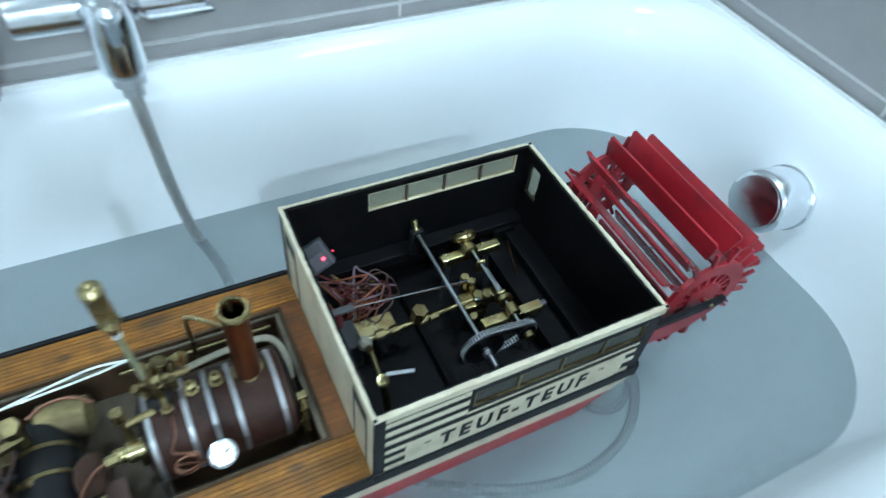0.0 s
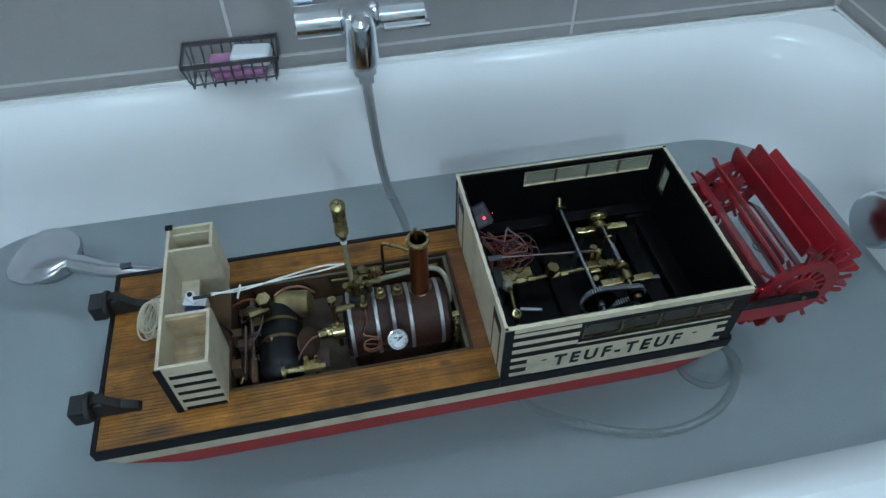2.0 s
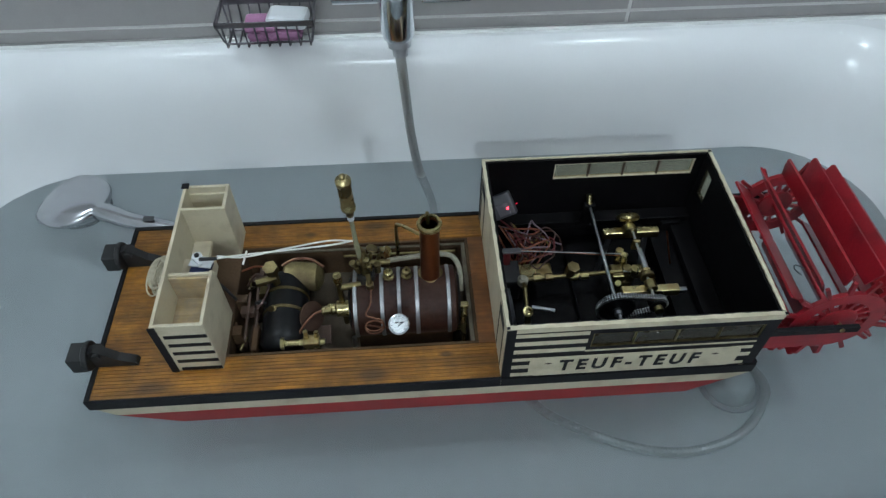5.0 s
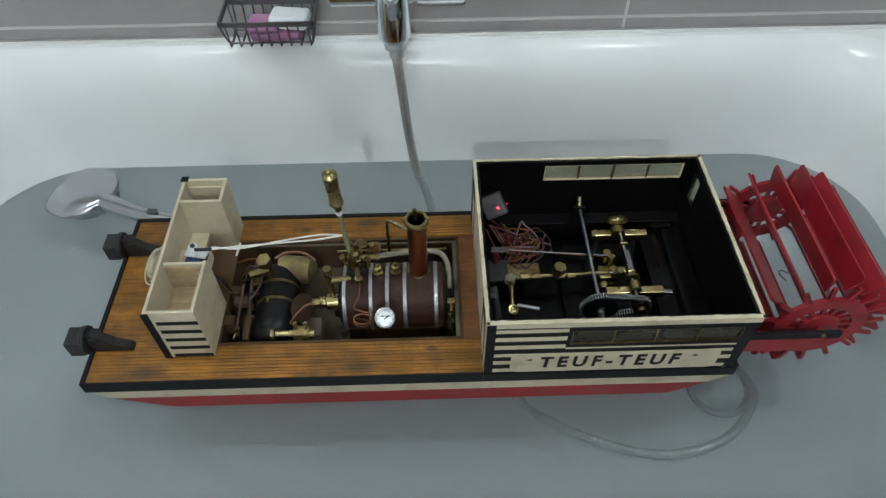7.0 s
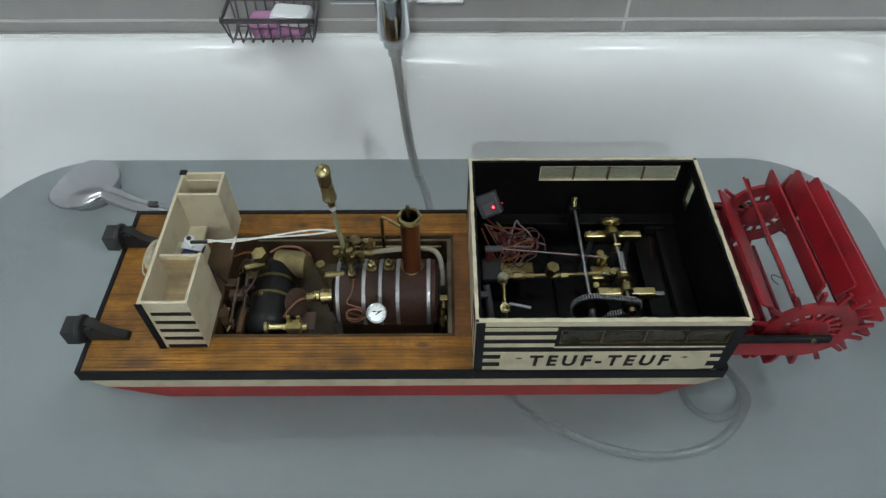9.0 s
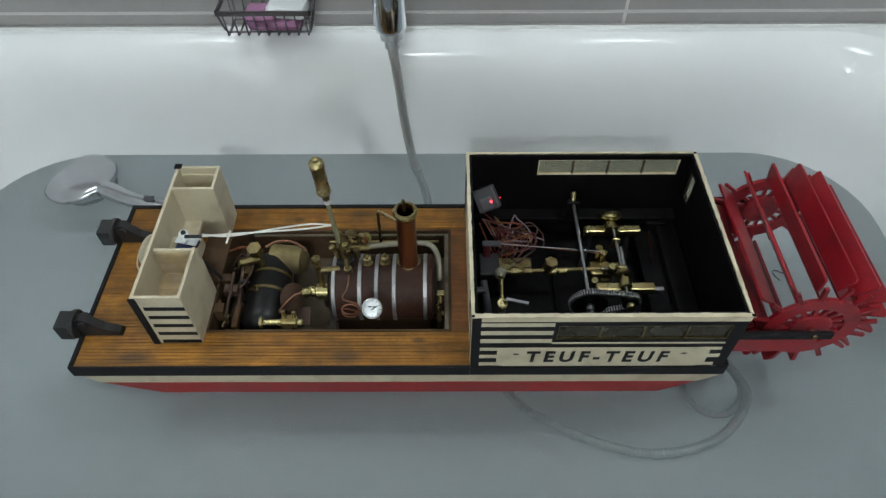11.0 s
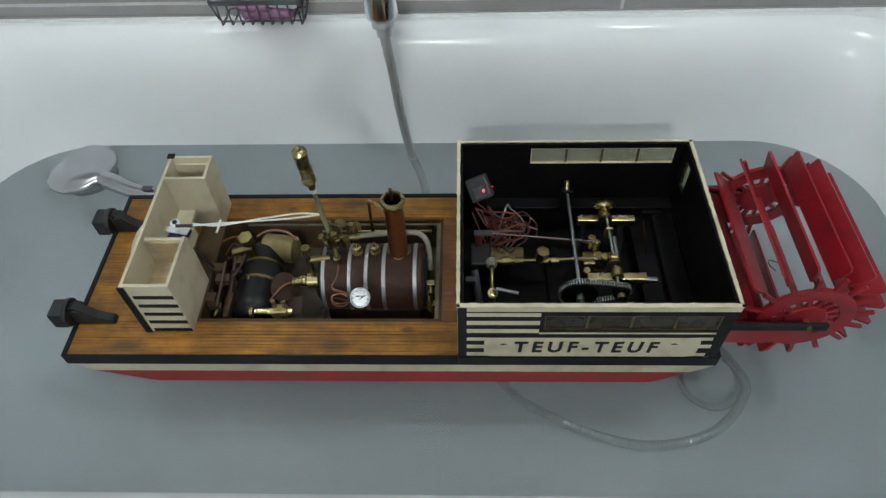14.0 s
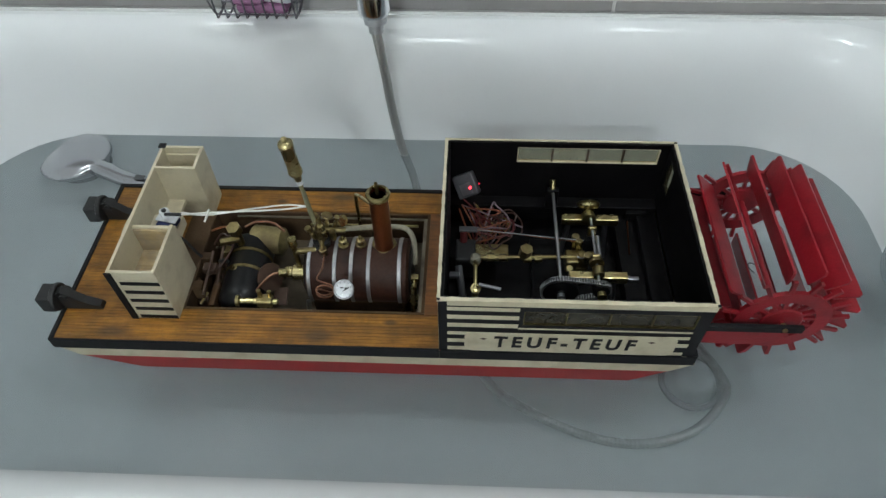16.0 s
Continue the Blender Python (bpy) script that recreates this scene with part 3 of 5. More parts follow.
def bow_cabin():
    """Open-topped cream box across the fore deck, two bins with a gap between."""
    x0, x1, y0, y1, h, t = -3.82, -3.25, 0.335, 2.47, 0.94, 0.04
    c = thing("open_cabin_box", "cream painted open-topped wooden box cabin on the fore deck", "cabin")
    part("bow_wall", box(B(), x0, x0 + t, y0, y1, 0.003, h, 0.006), CREAM, c)
    for ya, yb in ((y0, 1.12), (2.04, y1)):
        b = part("bin", box(box(box(B(), x0 + t, x1, ya, ya + t, 0.003, h, 0.006), x0 + t, x1, yb - t, yb, 0.003, h - (0.07 if ya < 1 else 0.0), 0.006), x1 - t, x1, ya + t, yb - t, 0.003, h, 0.006), CREAM, c)
        part("bin_floor", box(B(), x0 + t, x1 - t, ya + t, yb - t, 0.40, 0.46), PALEWOOD if ya < 1 else CREAM, b)
        part("inner_lining", box(B(), x0 + t + 0.004, x1 - t - 0.004, yb - t - 0.03, yb - t - 0.004, 0.46, h - 0.1), PALEWOOD if ya < 1 else CREAM, b)
    for z in (0.02, 0.19, 0.36, 0.53, 0.70):
        part("painted_stripe", box(B(), x0 + 0.10, x1 - 0.005, y0 - 0.006, y0 - 0.001, z, z + 0.062), BLACK, c)
    part("corner_post", box(B(), x0 - 0.02, x0 + 0.06, y0 - 0.016, y0 - 0.0015, 0.003, h - 0.01), BLACK, c, "black corner post")
    part("corner_post", box(B(), x0 - 0.02, x0 + 0.05, y1 + 0.002, y1 + 0.02, 0.003, h + 0.02), BLACK, c)
    part("corner_cap", box(B(), x0 - 0.02, x0 + 0.07, y1 - 0.06, y1 + 0.02, h + 0.001, h + 0.02), BLACK, c)
    part("bench", box(B(), x0 + t, x0 + 0.26, 1.12, 2.04, 0.28, 0.34), CREAM, c)
    part("shelf", box(B(), x0 + t, x1 - 0.16, 1.20, 1.60, 0.345, 0.52), CREAM, c)
    part("gap_floor", box(B(), x0 + 0.26, x1 + 0.015, 1.125, 2.035, 0.004, 0.02), GAPWOOD, c, "dirty brown boards between the two bins")
    return c


bow_cabin()


def servo():
    s = thing("servo_motor", "small blue servo with a white plastic horn in the cabin box", "servo")
    turn = Matrix.Rotation(radians(-12), 4, "Z")
    part("case", box(B(), -3.62, -3.42, 1.27, 1.53, 0.525, 0.66, 0.02, turn), BLUE, s)
    part("flange", box(B(), -3.64, -3.36, 1.34, 1.50, 0.665, 0.69, 0.01, turn), WHITEP, s)
    bm = rod(B(), (-3.55, 1.47, 0.69), (-3.55, 1.47, 0.74), 0.062, seg=18)
    prism_pts = [(-3.60, 1.44), (-3.52, 1.44), (-3.47, 1.36), (-3.50, 1.33)]
    a = [bm.verts.new((x, y, 0.70)) for x, y in prism_pts]
    b = [bm.verts.new((x, y, 0.735)) for x, y in prism_pts]
    bm.faces.new(a), bm.faces.new(b)
    for k in range(4):
        bm.faces.new((a[k], a[(k + 1) % 4], b[(k + 1) % 4], b[k]))
    part("horn", bm, WHITEP, s)
    part("screw", rod(B(), (-3.55, 1.47, 0.741), (-3.55, 1.47, 0.76), 0.03), RUBBER, s)
    part("link", rod(B(), (-3.49, 1.37, 0.79), (-3.28, 1.37, 0.79), 0.022), RUBBER, s)
    bm = tube(B(), [(-3.64, 1.25, 0.62), (-3.35, 1.22, 0.55), (-3.2, 1.2, 0.25), (-3.22, 1.3, 0.02)], 0.018)
    part("lead", bm, RUBBER, s)
    cord = thing("control_cord", "two white control cords knotted together", "cord")
    for dz, dy in ((0, 0), (0.0, 0.035)):
        part("strand", tube(B(), [(-3.29, 1.37 + dy, 0.79), (-2.95, 1.40 - dy, 0.80), (-2.4, 1.39 + dy, 0.86), (-1.95, 1.38 + dy * 2, 0.92), (-1.66, 1.37, 0.99)], 0.011, 6), CORD, cord)
    part("knot", tube(B(), [(-2.96, 1.33, 0.78), (-2.93, 1.40, 0.84), (-2.95, 1.44, 0.78), (-2.98, 1.30, 0.74)], 0.013, 6), CORD, cord)


servo()


def push_knees():
    for y, dx in ((0.50, 0.08), (2.0, 0.10)):
        k = thing("push_knee", "black push knee with a square rubber pad on the bow edge", "fender", "bow fenders")
        part("gusset", prism(B(), [(x + dx, z) for x, z in ((-4.34, 0.002), (-4.36, 0.06), (-4.54, 0.14), (-4.68, 0.28), (-4.76, 0.34), (-4.84, 0.30), (-4.86, 0.002))], y - 0.055, y + 0.055), RUBBER, k)
        part("plate", lathe(B(), (-4.83 + dx, y, 0.18), (-1, 0, 0), [(0.17, 0), (0.18, 0.015), (0.18, 0.05), (0.16, 0.065)], 20), RUBBER, k)
        part("pad", box(B(), -5.07 + dx, -4.896 + dx, y - 0.13, y + 0.13, 0.02, 0.28, 0.015), RUBBER, k)
        part("pivot", rod(B(), (-4.74 + dx, y - 0.09, 0.25), (-4.74 + dx, y + 0.09, 0.25), 0.05), RUBBER, k)


push_knees()


def rope_coil():
    r = thing("rope_coil", "coil of thin cream rope leaning on the cabin box", "rope")
    rnd = random.Random(5)
    for k in range(14):
        cx, cy, rr = -3.88 - 0.014 * k, 1.62 + rnd.uniform(-0.04, 0.04), 0.25 + rnd.uniform(-0.05, 0.04)
        pts = []
        for j in range(17):
            a = 2 * math.pi * j / 16
            pts.append((cx - 0.16 + 0.16 * math.sin(a) - 0.05 * math.cos(a), cy + rr * math.cos(a), 0.23 + (0.215 - 0.006 * k) * math.sin(a)))
        part("turn", tube(B(), pts, 0.0115, 5, 3), ROPE, r)


rope_coil()


def boiler():
    cy, cz, r = 1.21, -0.05, 0.43
    xa, xb = -1.72, -0.46
    b = thing("steam_boiler", "small horizontal steam boiler with brown lagging and bright metal bands", "boiler")
    part("shell", lathe(B(), (xa, cy, cz), (1, 0, 0), [(r - 0.05, -0.03), (r, 0), (r, xb - xa), (r - 0.06, xb - xa + 0.03)], 40), LAGGING, b, smooth=True)
    part("end_plate", lathe(B(), (xb + 0.031, cy, cz), (1, 0, 0), [(r - 0.08, 0), (r - 0.10, 0.03)], 32), TANKBLACK, b)
    part("end_plate", lathe(B(), (xa - 0.06, cy, cz), (1, 0, 0), [(r - 0.10, 0), (r - 0.08, 0.029)], 32), TANKBLACK, b)
    for x in (-1.69, -1.36, -1.15, -0.93, -0.54):
        part("band", lathe(B(), (x - 0.03, cy, cz), (1, 0, 0), [(r + 0.002, 0), (r + 0.008, 0.004), (r + 0.008, 0.046), (r + 0.002, 0.05)], 40), BANDS, b, "bright metal band")
    for x in (-1.5, -0.66):
        part("saddle", box(B(), x - 0.05, x + 0.05, cy - 0.3, cy + 0.3, -0.56, -0.4), GRIME, b)
    part("firebox", box(B(), xa + 0.03, xb - 0.03, cy - 0.40, cy + 0.36, -0.55, -0.16, 0.02), WELLWOOD, b, "dark brown firebox under the boiler")
    # chimney
    cx, chy = -0.755, 1.30
    ch = part("chimney", lathe(B(), (cx, chy, 0.30), (0, 0, 1), [(0.145, 0.0), (0.135, 0.05), (0.118, 0.10), (0.116, 1.00), (0.100, 1.01), (0.096, 0.5), (0.02, 0.45)], 28), COPPER, b, "copper chimney tube with a brass rim", True)
    part("rim", lathe(B(), (cx, chy, 1.26), (0, 0, 1), [(0.118, 0), (0.142, 0.015), (0.148, 0.045), (0.138, 0.07), (0.106, 0.073), (0.101, 0.0)], 28), BRASS, ch, "polished brass rim", True)
    part("collar", lathe(B(), (cx, chy, 0.34), (0, 0, 1), [(0.168, -0.02), (0.168, 0.015), (0.15, 0.035), (0.120, 0.04)], 28), TARNISH, ch, smooth=True)
    part("draught_pipe", rod(B(), (cx + 0.0, chy + 0.03, 0.8), (cx - 0.02, chy + 0.05, 1.44), 0.022), TARNISH, ch)
    # fittings on top
    for x, y in ((-1.275, 1.28), (-1.05, 1.29)):
        f = part("filler_plug", lathe(B(), (x, y, 0.365), (0, 0, 1), [(0.072, 0), (0.072, 0.025), (0.045, 0.03), (0.045, 0.07), (0.06, 0.075), (0.055, 0.11), (0.022, 0.12), (0.02, 0.17)], 8), BRASS if x < -1.1 else TARNISH, b)
    # manifold, stop valve and hand wheel
    m = part("manifold", rod(rod(B(), (-1.55, 1.30, 0.30), (-1.55, 1.32, 0.60), 0.058), (-1.66, 1.38, 0.56), (-1.25, 1.42, 0.50), 0.038), TARNISH, b)
    part("valve_body", lathe(B(), (-1.55, 1.32, 0.58), (0, 0.1, 1), [(0.04, 0), (0.062, 0.03), (0.062, 0.12), (0.04, 0.16), (0.03, 0.26)], 12), TARNISH, m, smooth=True)
    part("hand_wheel", lathe(B(), (-1.45, 1.40, 0.78), (0.3, 0.2, 1), [(0.068, 0), (0.075, 0.012), (0.068, 0.025), (0.03, 0.02)], 20), TARNISH, m, smooth=True)
    for k, (px, py, pz, rr) in enumerate(((-1.62, 1.30, 0.62, 0.034), (-1.48, 1.28, 0.68, 0.032), (-1.60, 1.42, 0.72, 0.036), (-1.50, 1.46, 0.66, 0.03), (-1.40, 1.44, 0.68, 0.03))):
        part("valve_stem", lathe(B(), (px, py, pz - 0.16), (0.15 * (k - 2), -0.1, 1), [(rr * 0.7, 0), (rr, 0.03), (rr, 0.12), (rr * 0.6, 0.14), (rr * 0.6, 0.20), (rr * 1.2, 0.21), (rr * 1.2, 0.25)], 10), BRASS if k % 2 else TARNISH, m)
    part("hand_wheel", lathe(B(), (-1.30, 1.48, 0.62), (0.7, -0.5, 0.6), [(0.03, 0), (0.075, 0.01), (0.075, 0.035), (0.03, 0.04)], 16), BRASS, m)
    part("nut", rod(B(), (-1.40, 1.33, 0.44), (-1.40, 1.33, 0.58), 0.045, seg=6), TARNISH, m)
    part("seat", rod(B(), (-1.55, 1.28, 0.35), (-1.55, 1.29, 0.45), 0.11, seg=20), RUBBER, m)
    # lagged steam pipe over the back
    part("steam_pipe", tube(B(), [(-1.28, 1.44, 0.50), (-1.0, 1.50, 0.47), (-0.72, 1.54, 0.45), (-0.5, 1.54, 0.42), (-0.40, 1.46, 0.34), (-0.37, 1.34, 0.20), (-0.37, 1.26, 0.04)], 0.034, 10), LAGROPE, b, "rope-lagged steam pipe", True)
    # exhaust pipe bent over from the back of the well
    part("exhaust_pipe", tube(B(), [(-1.16, 1.86, 0.0), (-1.16, 1.86, 0.45), (-1.155, 1.85, 0.68), (-1.12, 1.80, 0.75), (-1.0, 1.60, 0.90), (-0.86, 1.38, 1.03)], 0.021, 8), BRASS, b, smooth=True)
    # safety column with tall displacement lubricator
    col = part("safety_column", rod(rod(B(), (-1.60, 1.34, 0.72), (-1.61, 1.30, 1.02), 0.032), (-1.61, 1.30, 1.02), (-1.615, 1.21, 1.55), 0.030, 0.026), GLASSTUBE, b, "greenish sight tube of the lubricator")
    part("white_ferrule", rod(B(), (-1.615, 1.21, 1.55), (-1.616, 1.195, 1.63), 0.038), WHITEP, col)
    part("neck", rod(B(), (-1.616, 1.195, 1.63), (-1.617, 1.17, 1.76), 0.042, 0.05), TARNISH, col)
    part("brass_bottle", lathe(B(), (-1.617, 1.17, 1.76), (0, -0.19, 1), [(0.06, 0), (0.082, 0.015), (0.082, 0.05), (0.074, 0.06), (0.074, 0.46), (0.082, 0.47), (0.082, 0.53), (0.055, 0.56), (0.032, 0.57), (0.032, 0.61), (0.01, 0.63)], 20), BRASS, col, "tall polished brass bottle", True)
    # water gauge at the right end
    g = part("water_gauge", rod(B(), (-0.37, 0.98, -0.42), (-0.37, 0.98, 0.12), 0.032), BRASS, b)
    for z in (-0.36, 0.10):
        part("gauge_cock", rod(box(B(), -0.45, -0.30, 0.94, 1.02, z - 0.04, z + 0.04, 0.01), (-0.36, 0.98, z), (-0.36, 0.82, z), 0.03), BRASS, g)
    part("blow_down_pipe", rod(B(), (-0.375, 0.86, 0.06), (-0.37, 0.62, -0.44), 0.03), BRASS, g)
    # pressure gauge on its looped pipe
    gc, gd = Vector((-1.16, 0.52, 0.46)), Vector((0.05, -0.62, 0.78)).normalized()
    pg = part("pressure_gauge", lathe(B(), gc - gd * 0.07, gd, [(0.09, 0), (0.123, 0.01), (0.123, 0.07), (0.108, 0.078), (0.102, 0.068)], 28), CHROME, b, "round white pressure gauge in a chrome case", True)
    part("dial", lathe(B(), gc - gd * 0.01, gd, [(0.106, 0), (0.106, 0.008)], 28), DIAL, pg)
    up = Vector((0, 1, 0)).cross(gd).cross(gd) * -1
    side = gd.cross(up).normalized()
    up = side.cross(gd).normalized()
    bm = B()
    for k in range(9):
        a = radians(-130 + 260 * k / 8)
        d = up * math.cos(a) + side * math.sin(a)
        rod(bm, gc + gd * 0.0 + d * 0.082, gc + gd * 0.0 + d * 0.095, 0.0035, seg=5)
    part("dial_marks", bm, RUBBER, pg)
    part("needle", rod(B(), gc + gd * 0.004 - up * 0.02 + side * 0.01, gc + gd * 0.004 + up * 0.03 - side * 0.06, 0.005, seg=6), RUBBER, pg)
    part("dial_print", box(box(B(), gc.x - 0.045, gc.x - 0.005, gc.y + 0.004, gc.y + 0.016, gc.z + 0.016, gc.z + 0.022), gc.x + 0.01, gc.x + 0.05, gc.y + 0.002, gc.y + 0.014, gc.z + 0.014, gc.z + 0.020), GREYP, pg)
    loop = [(-1.50, 1.14, 0.42), (-1.49, 1.04, 0.40), (-1.50, 0.90, 0.36), (-1.56, 0.80, 0.28)]
    for k in range(14):
        a = 2 * math.pi * k / 7
        loop.append((-1.46 + 0.11 * math.sin(a), 0.70 + 0.05 * math.cos(a), 0.22 + 0.05 * math.cos(a) - 0.008 * k))
    loop += [(-1.34, 0.64, 0.22), (-1.24, 0.57, 0.36)]
    part("siphon_pipe", tube(B(), loop, 0.011, 8), OLDCOPPER, b, "thin looped copper pipe", True)
    part("pipe_union", rod(rod(B(), (-1.50, 1.14, 0.36), (-1.50, 1.10, 0.50), 0.05, seg=6), (-1.50, 1.10, 0.50), (-1.51, 1.16, 0.62), 0.03), TARNISH, b)
    # whistle-like column at the burner end
    w = part("inlet_column", rod(B(), (-1.86, 1.13, -0.35), (-1.88, 1.15, 0.50), 0.036), TARNISH, b)
    part("column_cap", rod(B(), (-1.88, 1.15, 0.50), (-1.88, 1.155, 0.62), 0.055), BRASS, w)
    part("side_pipe", rod(B(), (-1.88, 1.15, 0.38), (-1.62, 1.20, 0.36), 0.042), TARNISH, w)
    # burner
    bu = part("burner", lathe(B(), (-2.06, 1.08, 0.03), (1, 0.02, 0), [(0.06, 0), (0.075, 0.02), (0.075, 0.10), (0.105, 0.12), (0.105, 0.30), (0.12, 0.31), (0.12, 0.36)], 20), BRASS, b, "brass gas burner", True)
    part("jet_nut", rod(B(), (-2.12, 1.03, 0.08), (-2.02, 1.04, 0.08), 0.055, seg=6), BRASS, bu)
    part("gas_pipe", tube(B(), [(-2.12, 1.03, 0.08), (-2.24, 0.98, 0.06), (-2.38, 0.84, -0.02), (-2.44, 0.72, -0.12)], 0.017), OLDCOPPER, bu)
    part("air_disc", lathe(B(), (-2.27, 1.04, -0.04), (0.75, -0.45, 0.5), [(0.19, 0), (0.19, 0.02)], 28), BROWN, bu, "brown heat-stained disc")
    part("heat_plate", box(B(), -2.24, -2.03, 0.76, 1.00, -0.26, -0.23, 0.01, Matrix.Rotation(radians(25), 4, "X") @ Matrix.Rotation(radians(-20), 4, "Y")), BROWN, bu, "brown heat-stained plate under the burner")
    part("drip_pipe", rod(B(), (-1.74, 0.80, -0.2), (-1.74, 0.66, -0.5), 0.03), STEEL, b)
    part("feed_pipe", tube(B(), [(-2.0, 0.60, -0.22), (-1.6, 0.58, -0.30), (-1.1, 0.57, -0.36), (-0.6, 0.58, -0.40)], 0.02), TARNISH, b)
    return b


boiler()


def gas_tank():
    g = thing("gas_tank", "black domed gas tank with brass bands", "gas tank")
    c, r = Vector((-2.63, 0.72, -0.20)), 0.28
    prof = [(0.02, -0.14), (0.14, -0.12), (0.23, -0.06), (0.28, 0.02), (r, 0.12), (r, 0.90), (0.26, 0.98), (0.14, 1.02), (0.02, 1.03)]
    part("shell", lathe(B(), c, (0, 1, 0.02), prof, 32), TANKBLACK, g, smooth=True)
    for d in (0.40, 0.68):
        part("band", lathe(B(), c + Vector((0, d, 0.01)), (0, 1, 0.02), [(r + 0.002, 0), (r + 0.010, 0.004), (r + 0.010, 0.041), (r + 0.002, 0.045)], 32), TARNISH, g)
    part("filler_valve", lathe(B(), (-2.72, 1.12, 0.02), (-0.5, -0.3, 0.8), [(0.055, 0), (0.06, 0.05), (0.04, 0.06), (0.035, 0.09)], 12), TARNISH, g)
    part("end_cap", lathe(B(), Vector((-2.66, 1.74, -0.08)), (1, -0.12, 0), [(0.16, 0), (0.19, 0.03), (0.19, 0.44), (0.1, 0.5)], 24), CANBRASS, g, "tarnished brass oil can behind the tank", True)
    v = part("gas_valve", rod(B(), (-2.72, 1.50, 0.05), (-2.73, 1.50, 0.34), 0.05), TARNISH, g)
    part("knob", rod(B(), (-2.73, 1.49, 0.34), (-2.74, 1.47, 0.45), 0.095, seg=6), TARNISH, v, "hexagonal brass knob")
    part("side_nut", rod(B(), (-2.95, 1.42, 0.20), (-2.70, 1.48, 0.22), 0.055, seg=6), TARNISH, v)
    w = part("drain_valve", rod(B(), (-2.56, 0.64, -0.01), (-2.08, 0.64, -0.02), 0.042, seg=10), BRASS, g)
    part("valve_block", box(B(), -2.34, -2.14, 0.57, 0.71, -0.08, 0.06, 0.02), BRASS, w)
    part("wheel", lathe(B(), (-2.62, 0.64, -0.01), (1, 0, 0), [(0.03, 0), (0.075, 0.01), (0.075, 0.05), (0.03, 0.06)], 14), BRASS, w)
    part("spindle", rod(B(), (-2.29, 0.66, 0.04), (-2.30, 0.68, 0.17), 0.028), BRASS, w)
    part("spindle", rod(B(), (-2.18, 0.66, 0.04), (-2.17, 0.68, 0.15), 0.028), BRASS, w)
    part("copper_lead", tube(B(), [(-2.60, 1.52, 0.40), (-2.45, 1.58, 0.44), (-2.25, 1.60, 0.40), (-2.1, 1.55, 0.3)], 0.018), OLDCOPPER, g)
    part("well_plate", box(B(), -2.98, -2.30, 0.56, 1.4, -0.558, -0.53), WELLMETAL, g)


gas_tank()


def well_clutter():
    """Rods, brackets and levers between the cabin box and the tank."""
    c = thing("linkage", "rusty brown linkage of rods and levers in the well", "linkage")
    rnd = random.Random(8)
    part("bracket", box(B(), -3.0, -2.93, 0.62, 1.0, -0.5, -0.1, 0.01), GRIME, c)
    part("bracket", box(B(), -3.0, -2.94, 1.3, 1.9, -0.4, -0.05, 0.01), BROWN, c)
    part("frame_bar", box(B(), -2.92, -2.86, 0.58, 1.5, -0.52, -0.40, 0.01), GREYP, c)
    plate = part("mount_plate", box(B(), -3.04, -2.74, 0.58, 1.46, -0.53, -0.40, 0.01), TRAYMETAL, c, "dull grey metal mounting plate")
    for y in (0.72, 0.98, 1.24):
        part("bolt", rod(B(), (-2.94, y, -0.40), (-2.94, y, -0.38), 0.022, seg=6), GRIME, plate)
    part("bent_rod", tube(B(), [(-2.98, 1.25, 0.0), (-2.88, 1.25, 0.02), (-2.86, 1.22, -0.1), (-2.86, 0.7, -0.3), (-2.92, 0.62, -0.35)], 0.028), RUBBER, c)
    part("lever", rod(B(), (-3.05, 0.70, 0.02), (-3.0, 1.25, 0.22), 0.018), BROWN, c)
    part("lever", rod(B(), (-2.98, 0.75, -0.2), (-2.95, 1.5, 0.1), 0.022), BROWN, c)
    part("crosshead", box(B(), -3.12, -2.95, 1.02, 1.14, 0.02, 0.12, 0.01), BROWN, c)
    part("crosshead", box(B(), -2.98, -2.84, 1.36, 1.48, -0.1, 0.06, 0.01), TARNISH, c)
    part("copper_wire", tube(B(), [(-3.1, 1.5, 0.05), (-2.95, 1.55, 0.22), (-2.8, 1.42, 0.16), (-2.9, 1.2, 0.05), (-3.05, 1.0, 0.02)], 0.014), WIRES["brown"], c)
    part("brown_wire", tube(B(), [(-3.2, 1.75, 0.04), (-3.0, 1.72, 0.16), (-2.82, 1.60, 0.26), (-2.72, 1.52, 0.2)], 0.014), WIRES["orange"], c)
    part("block", box(B(), -3.22, -3.10, 0.78, 0.92, -0.2, 0.02, 0.01), WELLWOOD, c)
    part("block", box(B(), -3.22, -3.08, 1.24, 1.36, -0.2, 0.06, 0.01), WELLWOOD, c)
    for k in range(11):
        x, y, z = rnd.uniform(-3.2, -2.98), rnd.uniform(0.6, 2.0), rnd.uniform(-0.45, -0.12)
        if k % 3:
            part("brace", rod(B(), (x, y, z), (x + rnd.uniform(-0.08, 0.08), y + rnd.uniform(-0.3, 0.3), z + rnd.uniform(-0.05, 0.12)), rnd.uniform(0.015, 0.03), seg=8), (BROWN, GRIME, TARNISH, WELLMETAL)[k % 4], c)
        else:
            part("block", box(B(), x - 0.06, x + 0.06, y - 0.05, y + 0.05, z - 0.08, z + 0.04, 0.01, Matrix.Rotation(rnd.uniform(-0.5, 0.5), 4, "Z")), (BROWN, GRIME, TARNISH)[k % 3], c)


well_clutter()


